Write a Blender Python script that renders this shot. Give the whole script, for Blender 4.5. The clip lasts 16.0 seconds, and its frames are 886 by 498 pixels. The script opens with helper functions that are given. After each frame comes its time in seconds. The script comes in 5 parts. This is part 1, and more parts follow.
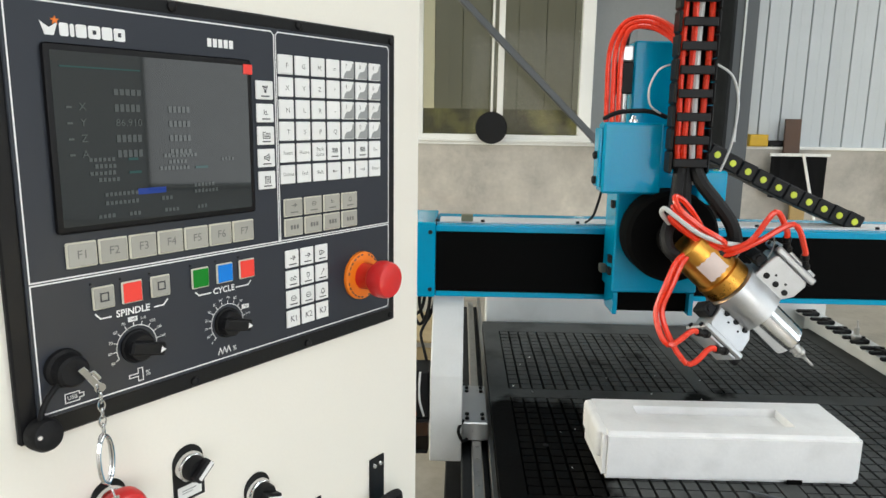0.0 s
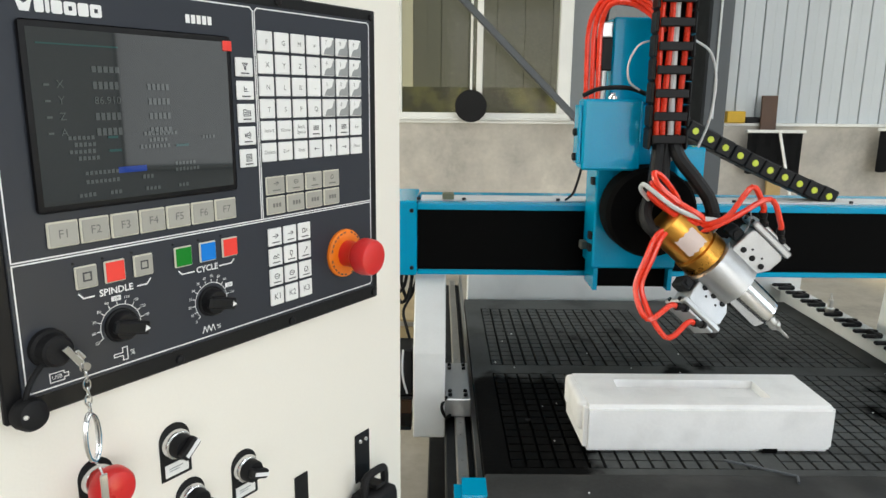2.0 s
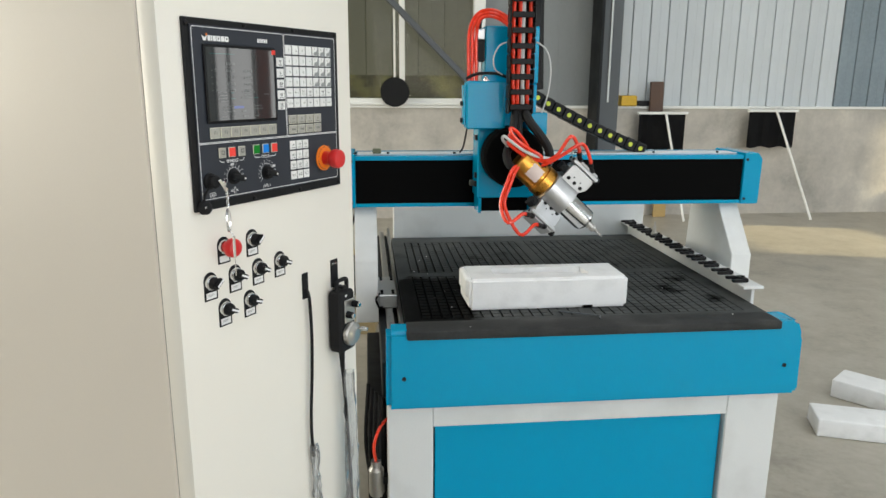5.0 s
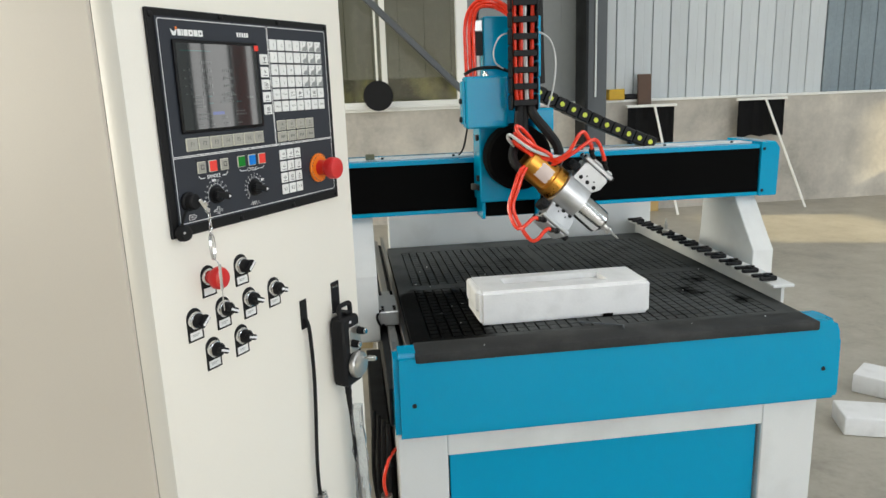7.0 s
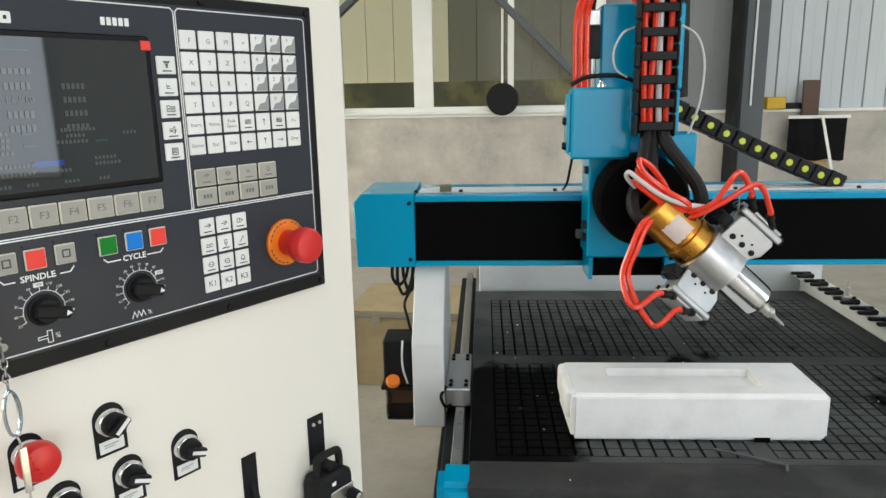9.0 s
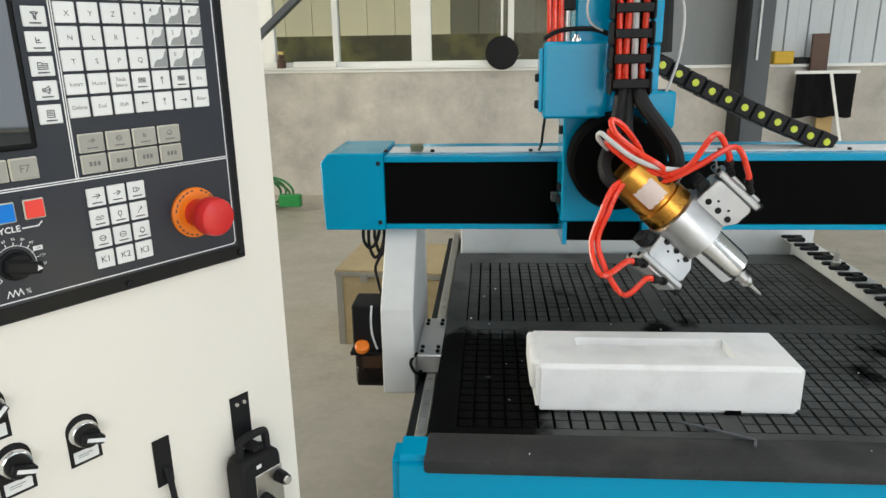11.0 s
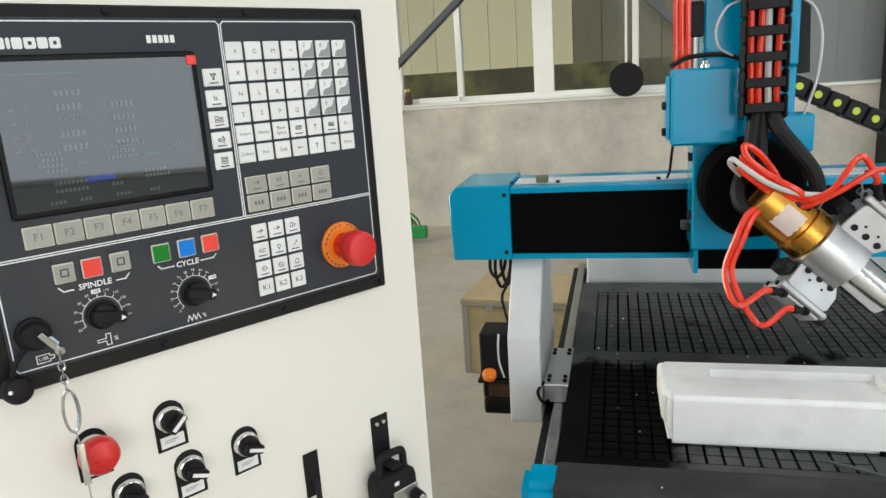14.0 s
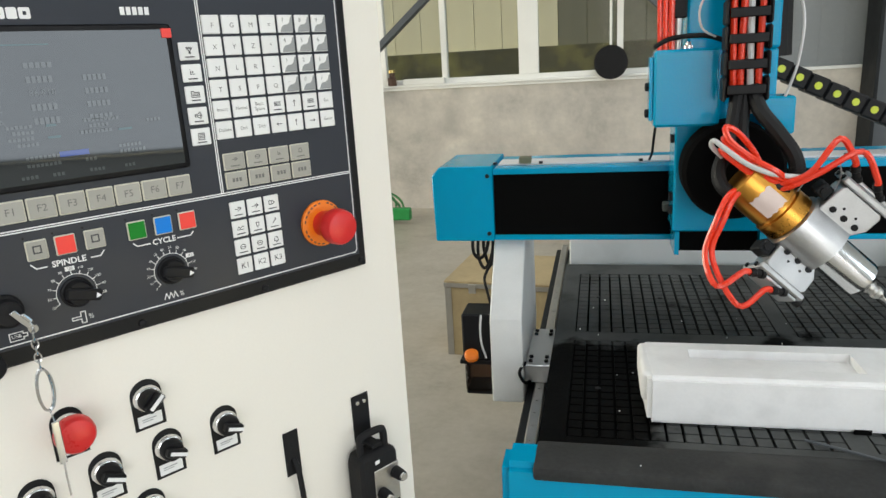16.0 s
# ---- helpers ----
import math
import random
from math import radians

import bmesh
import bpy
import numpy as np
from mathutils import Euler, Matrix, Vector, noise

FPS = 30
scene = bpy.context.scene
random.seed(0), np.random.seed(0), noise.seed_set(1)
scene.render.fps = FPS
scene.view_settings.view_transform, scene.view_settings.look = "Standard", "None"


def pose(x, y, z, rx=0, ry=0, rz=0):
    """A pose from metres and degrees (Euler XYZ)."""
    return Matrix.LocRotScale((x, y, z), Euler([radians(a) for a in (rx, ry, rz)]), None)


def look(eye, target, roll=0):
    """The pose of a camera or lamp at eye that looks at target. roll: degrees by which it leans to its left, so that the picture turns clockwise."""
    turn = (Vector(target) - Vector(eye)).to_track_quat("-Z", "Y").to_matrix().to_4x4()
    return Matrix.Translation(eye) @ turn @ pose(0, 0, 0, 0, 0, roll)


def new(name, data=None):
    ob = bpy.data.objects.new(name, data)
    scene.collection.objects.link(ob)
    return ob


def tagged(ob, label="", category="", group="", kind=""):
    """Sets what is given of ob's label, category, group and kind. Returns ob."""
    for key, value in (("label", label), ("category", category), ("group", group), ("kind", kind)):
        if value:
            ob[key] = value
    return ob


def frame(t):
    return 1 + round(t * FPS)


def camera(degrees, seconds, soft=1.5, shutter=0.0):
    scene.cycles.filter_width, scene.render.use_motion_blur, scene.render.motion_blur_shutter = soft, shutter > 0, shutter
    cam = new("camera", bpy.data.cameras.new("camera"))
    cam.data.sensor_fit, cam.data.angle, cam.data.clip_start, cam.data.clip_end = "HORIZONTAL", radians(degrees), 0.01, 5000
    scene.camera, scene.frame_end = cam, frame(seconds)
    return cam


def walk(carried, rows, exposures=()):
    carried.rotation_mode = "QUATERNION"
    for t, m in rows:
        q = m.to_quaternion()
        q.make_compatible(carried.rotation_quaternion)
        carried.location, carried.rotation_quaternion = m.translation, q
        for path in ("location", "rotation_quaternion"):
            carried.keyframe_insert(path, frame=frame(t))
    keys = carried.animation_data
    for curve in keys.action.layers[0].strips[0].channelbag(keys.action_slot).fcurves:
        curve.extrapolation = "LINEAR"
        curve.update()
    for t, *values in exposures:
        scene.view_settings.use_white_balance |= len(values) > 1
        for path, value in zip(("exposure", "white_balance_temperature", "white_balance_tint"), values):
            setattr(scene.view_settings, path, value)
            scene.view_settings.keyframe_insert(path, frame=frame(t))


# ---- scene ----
cam = camera(64.7, 16.0)
PATH = [
    (0, (0.0, 0.182, 1.553), (-0.045, 2.146, 1.18), 0.9),
    (0.5, (0.01, 0.189, 1.552), (-0.049, 2.15, 1.163), 0.6),
    (1, (0.011, 0.189, 1.555), (-0.13, 2.15, 1.184), -0.3),
    (1.5, (0.014, 0.195, 1.552), (-0.075, 2.152, 1.152), 0.1),
    (2, (-0.002, 0.177, 1.551), (0.009, 2.13, 1.121), 0.6),
    (2.5, (-0.038, 0.076, 1.54), (0.319, 1.996, 1.109), 0.7),
    (3, (-0.022, -0.099, 1.516), (0.301, 1.816, 1.037), 2.4),
    (3.5, (-0.066, -0.267, 1.53), (0.234, 1.658, 1.08), 2.7),
    (4, (-0.126, -0.411, 1.536), (0.342, 1.469, 1.038), 5.1),
    (4.5, (-0.08, -0.526, 1.533), (0.239, 1.398, 1.091), 3.0),
    (5, (-0.015, -0.585, 1.535), (0.196, 1.35, 1.076), 0.4),
    (7.5, (-0.052, -0.257, 1.518), (0.189, 1.678, 1.076), -2.7),
    (8, (0.07, -0.068, 1.548), (0.071, 1.891, 1.144), -0.7),
    (8.5, (0.108, 0.091, 1.546), (-0.007, 2.044, 1.132), -1.0),
    (11, (0.204, 0.231, 1.547), (0.068, 2.144, 0.982), -0.9),
    (11.5, (0.205, 0.221, 1.549), (0.033, 2.132, 0.984), -1.2),
    (12, (0.204, 0.215, 1.547), (-0.062, 2.115, 0.983), -2.0),
    (12.5, (0.203, 0.208, 1.548), (-0.093, 2.107, 0.992), -1.8),
    (13, (0.201, 0.201, 1.55), (-0.222, 2.092, 1.053), -3.2),
    (13.5, (0.203, 0.19, 1.556), (-0.308, 2.07, 1.107), -4.0),
    (14, (0.201, 0.195, 1.556), (-0.281, 2.079, 1.088), -3.9),
    (14.5, (0.202, 0.201, 1.554), (-0.248, 2.086, 1.057), -3.4),
    (15, (0.201, 0.203, 1.551), (-0.238, 2.084, 1.032), -3.0),
    (15.5, (0.198, 0.199, 1.552), (-0.238, 2.081, 1.038), -3.0),
    (16, (0.204, 0.198, 1.551), (-0.234, 2.079, 1.032), -3.4),
]
walk(cam, [(t, look(eye, target, roll)) for t, eye, target, roll in PATH], ((0, 0.08), (2, 0.06), (3, 0.02), (5, -0.06), (8.5, -0.03), (11, 0.0), (16, 0.0)))

# ---- world, sun, large lights ----
world = bpy.data.worlds.new("sky")
scene.world = world
world.use_nodes = True
wn = world.node_tree
sky = wn.nodes.new("ShaderNodeTexSky")
sky.sky_type, sky.sun_disc = "NISHITA", False
sky.sun_elevation, sky.sun_rotation = radians(24), radians(105)
sky.dust_density, sky.ozone_density = 0.1, 3.0
wn.nodes["Background"].inputs[1].default_value = 0.15
wn.links.new(sky.outputs[0], wn.nodes["Background"].inputs[0])


def lamp(name, kind, m, energy, color=(1, 1, 1), size=(1, 1), angle=0.5):
    data = bpy.data.lights.new(name, kind)
    data.energy, data.color = energy, color
    if kind == "AREA":
        data.shape, data.size, data.size_y = "RECTANGLE", size[0], size[1]
    else:
        data.angle = radians(angle)
    ob = new(name, data)
    ob.matrix_basis = m
    return ob


lamp("sun", "SUN", look((9.0, -2.5, 4.2), (0, 0, 0)), 5.0, (1.0, 0.83, 0.45), angle=1.4)
# three overhead fill lamps under the closed roof, added to light the hall
for cx, watts in ((-4.2, 100), (0.6, 115), (5.4, 215)):
    lamp("overhead_fill", "AREA", pose(cx, -1.0, 5.95), watts, (0.93, 0.97, 1.0), (1.3, 13.0))
lamp("doorway_glow", "AREA", look((4.3, -8.95, 2.3), (4.3, 0.0, 2.3)), 390, (1.0, 0.99, 0.98), (8.0, 4.0))
lamp("window_glow", "AREA", look((10.36, -3.0, 2.1), (0.0, -3.0, 2.1)), 150, (0.86, 0.95, 1.05), (3.4, 3.2))
lamp("window_glow", "AREA", look((10.36, 0.98, 1.85), (0.0, 0.98, 1.85)), 20, (0.97, 0.99, 1.0), (1.6, 2.7))
lamp("window_glow", "AREA", look((10.36, 3.0, 1.7), (0.0, 3.0, 1.7)), 22, (1.0, 0.99, 0.97), (1.0, 1.6))
lamp("window_glow", "AREA", look((-7.95, 3.6, 2.2), (0.0, 5.6, 1.0)), 390, (1.0, 0.92, 0.74), (3.6, 3.0))


# ---- materials ----
def material(name, color, rough=0.5, metal=0.0, var=0.12, scale=6.0, fine=60.0, bump=0.1, dirt=None, dirt_amount=0.0, coat=0.0, rand=0.0, depth=0.002, spec=0.5):
    """A painted or natural surface: two scales of variation in colour and roughness, fine relief, and patches of dirt."""
    m = bpy.data.materials.new(name)
    m.use_nodes = True
    t = m.node_tree
    b = t.nodes["Principled BSDF"]
    tc = t.nodes.new("ShaderNodeTexCoord")

    def noise_tex(s, detail=4.0):
        q = t.nodes.new("ShaderNodeTexNoise")
        q.inputs["Scale"].default_value, q.inputs["Detail"].default_value = s, detail
        t.links.new(tc.outputs["Object"], q.inputs["Vector"])
        return q.outputs["Fac"]

    def math_node(op, a, c, clamp=False):
        q = t.nodes.new("ShaderNodeMath")
        q.operation, q.use_clamp = op, clamp
        for k, v in enumerate((a, c)):
            if isinstance(v, (int, float)):
                q.inputs[k].default_value = v
            else:
                t.links.new(v, q.inputs[k])
        return q.outputs[0]

    big, small = noise_tex(scale), noise_tex(fine, 6.0)
    mix = math_node("ADD", math_node("MULTIPLY", big, 0.65), math_node("MULTIPLY", small, 0.35))
    fac = math_node("ADD", math_node("MULTIPLY", math_node("SUBTRACT", mix, 0.5), 4.0 * var), 1.0)
    if rand:
        info = t.nodes.new("ShaderNodeObjectInfo")
        fac = math_node("MULTIPLY", fac, math_node("ADD", math_node("MULTIPLY", info.outputs["Random"], 2 * rand), 1.0 - rand))
    rgb = t.nodes.new("ShaderNodeRGB")
    rgb.outputs[0].default_value = (*color, 1)
    vm = t.nodes.new("ShaderNodeVectorMath")
    vm.operation = "SCALE"
    t.links.new(rgb.outputs[0], vm.inputs[0])
    t.links.new(fac, vm.inputs["Scale"])
    col = vm.outputs[0]
    if dirt:
        d = noise_tex(scale * 1.7, 8.0)
        ramp = t.nodes.new("ShaderNodeMapRange")
        ramp.inputs["From Min"].default_value, ramp.inputs["From Max"].default_value = 0.48, 0.72
        ramp.inputs["To Max"].default_value = dirt_amount
        t.links.new(d, ramp.inputs["Value"])
        mx = t.nodes.new("ShaderNodeMix")
        mx.data_type = "RGBA"
        t.links.new(ramp.outputs[0], mx.inputs[0])
        t.links.new(col, mx.inputs[6])
        mx.inputs[7].default_value = (*dirt, 1)
        col = mx.outputs[2]
    t.links.new(col, b.inputs["Base Color"])
    t.links.new(math_node("ADD", math_node("MULTIPLY", math_node("SUBTRACT", mix, 0.5), 0.5), rough, True), b.inputs["Roughness"])
    b.inputs["Metallic"].default_value = metal
    b.inputs["Coat Weight"].default_value = coat
    b.inputs["Specular IOR Level"].default_value = spec
    if bump:
        bp = t.nodes.new("ShaderNodeBump")
        bp.inputs["Strength"].default_value, bp.inputs["Distance"].default_value = bump, depth
        t.links.new(small, bp.inputs["Height"])
        t.links.new(bp.outputs[0], b.inputs["Normal"])
    return m


def emitter(name, color, strength):
    m = bpy.data.materials.new(name)
    m.use_nodes = True
    b = m.node_tree.nodes["Principled BSDF"]
    b.inputs["Base Color"].default_value = (0.011, 0.012, 0.012, 1)
    b.inputs["Roughness"].default_value = 0.03
    b.inputs["Emission Color"].default_value, b.inputs["Emission Strength"].default_value = (*color, 1), strength
    return m


def glass(name, color, rough=0.02, ior=1.45):
    """A thin pane: mostly clear, with a gloss that grows at grazing angles."""
    m = bpy.data.materials.new(name)
    m.use_nodes = True
    t = m.node_tree
    out = t.nodes["Material Output"]
    tr, gl, fr, ms = (t.nodes.new(n) for n in ("ShaderNodeBsdfTransparent", "ShaderNodeBsdfGlossy", "ShaderNodeFresnel", "ShaderNodeMixShader"))
    tr.inputs[0].default_value = (*color, 1)
    gl.inputs["Roughness"].default_value = rough
    fr.inputs["IOR"].default_value = ior
    t.links.new(fr.outputs[0], ms.inputs[0])
    t.links.new(tr.outputs[0], ms.inputs[1])
    t.links.new(gl.outputs[0], ms.inputs[2])
    t.links.new(ms.outputs[0], out.inputs["Surface"])
    return m


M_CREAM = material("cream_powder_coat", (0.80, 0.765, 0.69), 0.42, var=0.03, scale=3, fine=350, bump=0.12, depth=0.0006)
# same cream as the door, darkened for the shade on the cabinet's side
M_CREAM_SHADED = material("shaded_cream_coat", (0.72, 0.66, 0.58), 0.45, var=0.04, scale=2.5, fine=350, bump=0.12, depth=0.0006)
M_BLUE = material("blue_machine_paint", (0.0, 0.325, 0.55), 0.14, var=0.03, scale=3, fine=250, bump=0.008, spec=0.2, depth=0.0003)
M_BLUE_COVER = material("glossy_blue_paint", (0.0, 0.325, 0.55), 0.16, var=0.03, scale=3, fine=250, bump=0.006, spec=0.2, depth=0.0003, coat=0.12)
M_WHITE = material("white_machine_paint", (0.74, 0.75, 0.74), 0.45, var=0.05, scale=4, fine=200, bump=0.08, dirt=(0.42, 0.41, 0.38), dirt_amount=0.25, depth=0.0006)
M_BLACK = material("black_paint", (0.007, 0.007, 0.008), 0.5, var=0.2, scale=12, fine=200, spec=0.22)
M_RUBBER = material("black_rubber", (0.008, 0.008, 0.009), 0.62, var=0.25, scale=20, fine=300, bump=0.2, spec=0.25)
M_BELLOWS = material("black_dust_cover", (0.003, 0.003, 0.003), 0.85, var=0.3, scale=9, fine=180, bump=0.1, spec=0.06)
M_PANEL = material("slate_membrane", (0.027, 0.031, 0.041), 0.45, var=0.06, scale=10, fine=600, bump=0.1, depth=0.0003, spec=0.28)
M_KEY = material("white_key", (0.78, 0.78, 0.77), 0.4, var=0.03, scale=40, fine=400, bump=0.05, rand=0.04)
M_KEY_GREY = material("grey_key", (0.36, 0.35, 0.31), 0.45, var=0.05, scale=40, fine=400, bump=0.05, rand=0.06)
M_KEY_EDGE = material("pale_key_rim", (0.62, 0.60, 0.50), 0.45, var=0.03, scale=40, fine=300)
M_INK = material("dark_print", (0.05, 0.05, 0.055), 0.5, var=0.05, bump=0)
M_WHITE_INK = material("white_print", (0.80, 0.80, 0.80), 0.5, var=0.03, bump=0)
M_GREY_INK = material("grey_print", (0.30, 0.31, 0.31), 0.5, var=0.03, bump=0)
M_RED = material("red_plastic", (0.62, 0.018, 0.018), 0.33, var=0.06, scale=30, fine=300, bump=0.05)
M_RED_KEY = material("red_key", (0.85, 0.045, 0.03), 0.4, var=0.05, scale=40, fine=300, bump=0.05)
M_GREEN_KEY = material("green_key", (0.002, 0.20, 0.015), 0.45, var=0.05, scale=40, fine=300, bump=0.05, spec=0.25)
M_BLUE_KEY = material("blue_key", (0.004, 0.20, 0.68), 0.45, var=0.05, scale=40, fine=300, bump=0.05, spec=0.25)
M_ORANGE = material("orange_plastic", (0.85, 0.20, 0.008), 0.4, var=0.06, scale=30, fine=300)
M_HOSE = material("red_air_hose", (0.86, 0.042, 0.012), 0.3, var=0.06, scale=20, fine=200, coat=0.3)
M_CLEAR_HOSE = material("milky_hose", (0.62, 0.63, 0.63), 0.3, var=0.05, scale=30, fine=200)
M_CHROME = material("polished_steel", (0.72, 0.72, 0.72), 0.16, 1.0, var=0.06, scale=20, fine=300, bump=0.05, depth=0.0003)
M_STEEL = material("brushed_steel", (0.50, 0.49, 0.47), 0.38, 1.0, var=0.15, scale=15, fine=300, bump=0.15, depth=0.0004)
M_ALU = material("machined_aluminium", (0.62, 0.62, 0.62), 0.36, 0.7, var=0.10, scale=14, fine=300, bump=0.12, depth=0.0004)
M_GOLD = material("gold_anodised", (0.62, 0.30, 0.055), 0.33, 1.0, var=0.10, scale=14, fine=260, bump=0.08, depth=0.0004)
M_BED = material("dusty_phenolic_board", (0.082, 0.086, 0.085), 0.6, var=0.22, scale=5, fine=120, bump=0.25, dirt=(0.026, 0.027, 0.027), dirt_amount=0.6, spec=0.04)


def oil_stains(m, stains, color):
    """Dark oil spots with ragged rims, each (x, y, radius) on the bed."""
    t = m.node_tree
    b = t.nodes["Principled BSDF"]
    tc, nz = t.nodes.new("ShaderNodeTexCoord"), t.nodes.new("ShaderNodeTexNoise")
    nz.inputs["Scale"].default_value, nz.inputs["Detail"].default_value = 16.0, 7.0
    t.links.new(tc.outputs["Object"], nz.inputs["Vector"])
    wob = t.nodes.new("ShaderNodeMath")
    wob.operation = "MULTIPLY"
    wob.inputs[1].default_value = 0.20
    t.links.new(nz.outputs["Fac"], wob.inputs[0])
    mask = None
    for x, y, r in stains:
        d, ad, mr = t.nodes.new("ShaderNodeVectorMath"), t.nodes.new("ShaderNodeMath"), t.nodes.new("ShaderNodeMapRange")
        d.operation = "DISTANCE"
        d.inputs[1].default_value = (x, y, 0.845)
        t.links.new(tc.outputs["Object"], d.inputs[0])
        t.links.new(d.outputs["Value"], ad.inputs[0])
        t.links.new(wob.outputs[0], ad.inputs[1])
        mr.inputs["From Min"].default_value, mr.inputs["From Max"].default_value = r + 0.115, r + 0.075
        mr.inputs["To Max"].default_value = 1.0
        t.links.new(ad.outputs[0], mr.inputs["Value"])
        if mask is None:
            mask = mr.outputs[0]
        else:
            mx = t.nodes.new("ShaderNodeMath")
            mx.operation = "MAXIMUM"
            t.links.new(mask, mx.inputs[0])
            t.links.new(mr.outputs[0], mx.inputs[1])
            mask = mx.outputs[0]
    mix = t.nodes.new("ShaderNodeMix")
    mix.data_type = "RGBA"
    t.links.new(mask, mix.inputs[0])
    t.links.new(b.inputs["Base Color"].links[0].from_socket, mix.inputs[6])
    mix.inputs[7].default_value = (*color, 1)
    t.links.new(mix.outputs[2], b.inputs["Base Color"])


oil_stains(M_BED, ((0.17, 1.46, 0.17), (0.21, 1.60, 0.18), (0.17, 1.73, 0.15), (0.27, 1.79, 0.08), (0.09, 1.60, 0.14), (0.62, 1.915, 0.05), (0.70, 1.94, 0.03), (0.41, 2.16, 0.015), (0.52, 2.10, 0.012), (0.55, 2.24, 0.012), (1.10, 1.78, 0.04), (1.02, 1.66, 0.03), (1.13, 1.55, 0.02), (0.95, 2.02, 0.02), (0.88, 1.75, 0.01)), (0.003, 0.003, 0.003))
M_BED_PLANK = material("dusty_black_plank", (0.040, 0.041, 0.041), 0.6, var=0.4, scale=5, fine=120, bump=0.3, dirt=(0.085, 0.085, 0.082), dirt_amount=0.6, spec=0.08)
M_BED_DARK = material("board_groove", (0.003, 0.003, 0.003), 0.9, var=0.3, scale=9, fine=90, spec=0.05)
M_FOAM = material("white_polystyrene", (0.88, 0.88, 0.875), 0.62, var=0.05, scale=9, fine=130, bump=0.22, dirt=(0.62, 0.62, 0.61), dirt_amount=0.3, depth=0.0015)


def patchy(name, stops, rough, scales, stretch=(1, 1, 1), bump=0.2, depth=0.003, spots=None):
    """A weathered surface: three octaves of blotches through a ramp of colours, spots of grime, fine relief."""
    m = bpy.data.materials.new(name)
    m.use_nodes = True
    t = m.node_tree
    b = t.nodes["Principled BSDF"]
    tc, mp_ = t.nodes.new("ShaderNodeTexCoord"), t.nodes.new("ShaderNodeMapping")
    mp_.inputs["Scale"].default_value = stretch
    t.links.new(tc.outputs["Object"], mp_.inputs["Vector"])
    total = None
    for sc, w, dist in scales:
        q, ml = t.nodes.new("ShaderNodeTexNoise"), t.nodes.new("ShaderNodeMath")
        q.inputs["Scale"].default_value, q.inputs["Detail"].default_value = sc, 8.0
        q.inputs["Roughness"].default_value, q.inputs["Distortion"].default_value = 0.62, dist
        t.links.new(mp_.outputs[0], q.inputs["Vector"])
        ml.operation = "MULTIPLY"
        ml.inputs[1].default_value = w
        t.links.new(q.outputs["Fac"], ml.inputs[0])
        if total is None:
            total = ml.outputs[0]
        else:
            ad = t.nodes.new("ShaderNodeMath")
            t.links.new(total, ad.inputs[0])
            t.links.new(ml.outputs[0], ad.inputs[1])
            total = ad.outputs[0]
    fine = q.outputs["Fac"]
    ramp = t.nodes.new("ShaderNodeValToRGB")
    els = ramp.color_ramp.elements
    for k, (p, c) in enumerate(stops):
        e = els[k] if k < 2 else els.new(p)
        e.position, e.color = p, (*c, 1)
    t.links.new(total, ramp.inputs[0])
    col = ramp.outputs[0]
    if spots:
        q, mr, mx = t.nodes.new("ShaderNodeTexNoise"), t.nodes.new("ShaderNodeMapRange"), t.nodes.new("ShaderNodeMix")
        q.inputs["Scale"].default_value, q.inputs["Detail"].default_value = spots[0], 10.0
        q.inputs["Distortion"].default_value = 0.2
        t.links.new(tc.outputs["Object"], q.inputs["Vector"])
        mr.inputs["From Min"].default_value, mr.inputs["From Max"].default_value, mr.inputs["To Max"].default_value = 0.60, 0.74, spots[2]
        t.links.new(q.outputs["Fac"], mr.inputs["Value"])
        mx.data_type = "RGBA"
        t.links.new(mr.outputs[0], mx.inputs[0])
        t.links.new(col, mx.inputs[6])
        mx.inputs[7].default_value = (*spots[1], 1)
        col = mx.outputs[2]
    t.links.new(col, b.inputs["Base Color"])
    b.inputs["Roughness"].default_value = rough
    bp = t.nodes.new("ShaderNodeBump")
    bp.inputs["Strength"].default_value, bp.inputs["Distance"].default_value = bump, depth
    t.links.new(fine, bp.inputs["Height"])
    t.links.new(bp.outputs[0], b.inputs["Normal"])
    return m


M_FLOOR = patchy("worn_concrete_floor", ((0.36, (0.29, 0.262, 0.215)), (0.46, (0.395, 0.362, 0.295)), (0.54, (0.445, 0.412, 0.345)), (0.66, (0.52, 0.485, 0.415))), 0.40, ((0.7, 0.45, 0.4), (4.5, 0.35, 0.3), (28.0, 0.20, 0.0)), bump=0.08, depth=0.002, spots=(1.3, (0.20, 0.18, 0.145), 0.5))
M_PLASTER = patchy("stained_cement_render", ((0.39, (0.36, 0.34, 0.30)), (0.46, (0.48, 0.45, 0.40)), (0.53, (0.58, 0.54, 0.475)), (0.61, (0.73, 0.68, 0.59))), 0.85, ((0.55, 0.56, 0.3), (2.3, 0.34, 0.2), (22.0, 0.10, 0.0)), (1, 1, 1), 0.25, 0.004, (1.1, (0.30, 0.285, 0.25), 0.6))
M_CLAD = material("pale_steel_cladding", (0.56, 0.60, 0.62), 0.45, var=0.06, scale=1.5, fine=40, bump=0.08, rand=0.05)
M_CLAD_BLUE = material("blue_grey_sheet", (0.20, 0.25, 0.28), 0.4, var=0.25, scale=1.2, fine=30, bump=0.08, rand=0.08)
M_SEAM = material("dark_seam", (0.10, 0.11, 0.12), 0.7, var=0.1)
M_ROOF = material("roof_sheet", (0.50, 0.52, 0.53), 0.6, var=0.06, scale=1.0, fine=20)
M_COLUMN = material("grey_steel_paint", (0.075, 0.085, 0.095), 0.5, var=0.12, scale=5, fine=80)
# near-black: the ear's own colour, the shade on flange and left beam
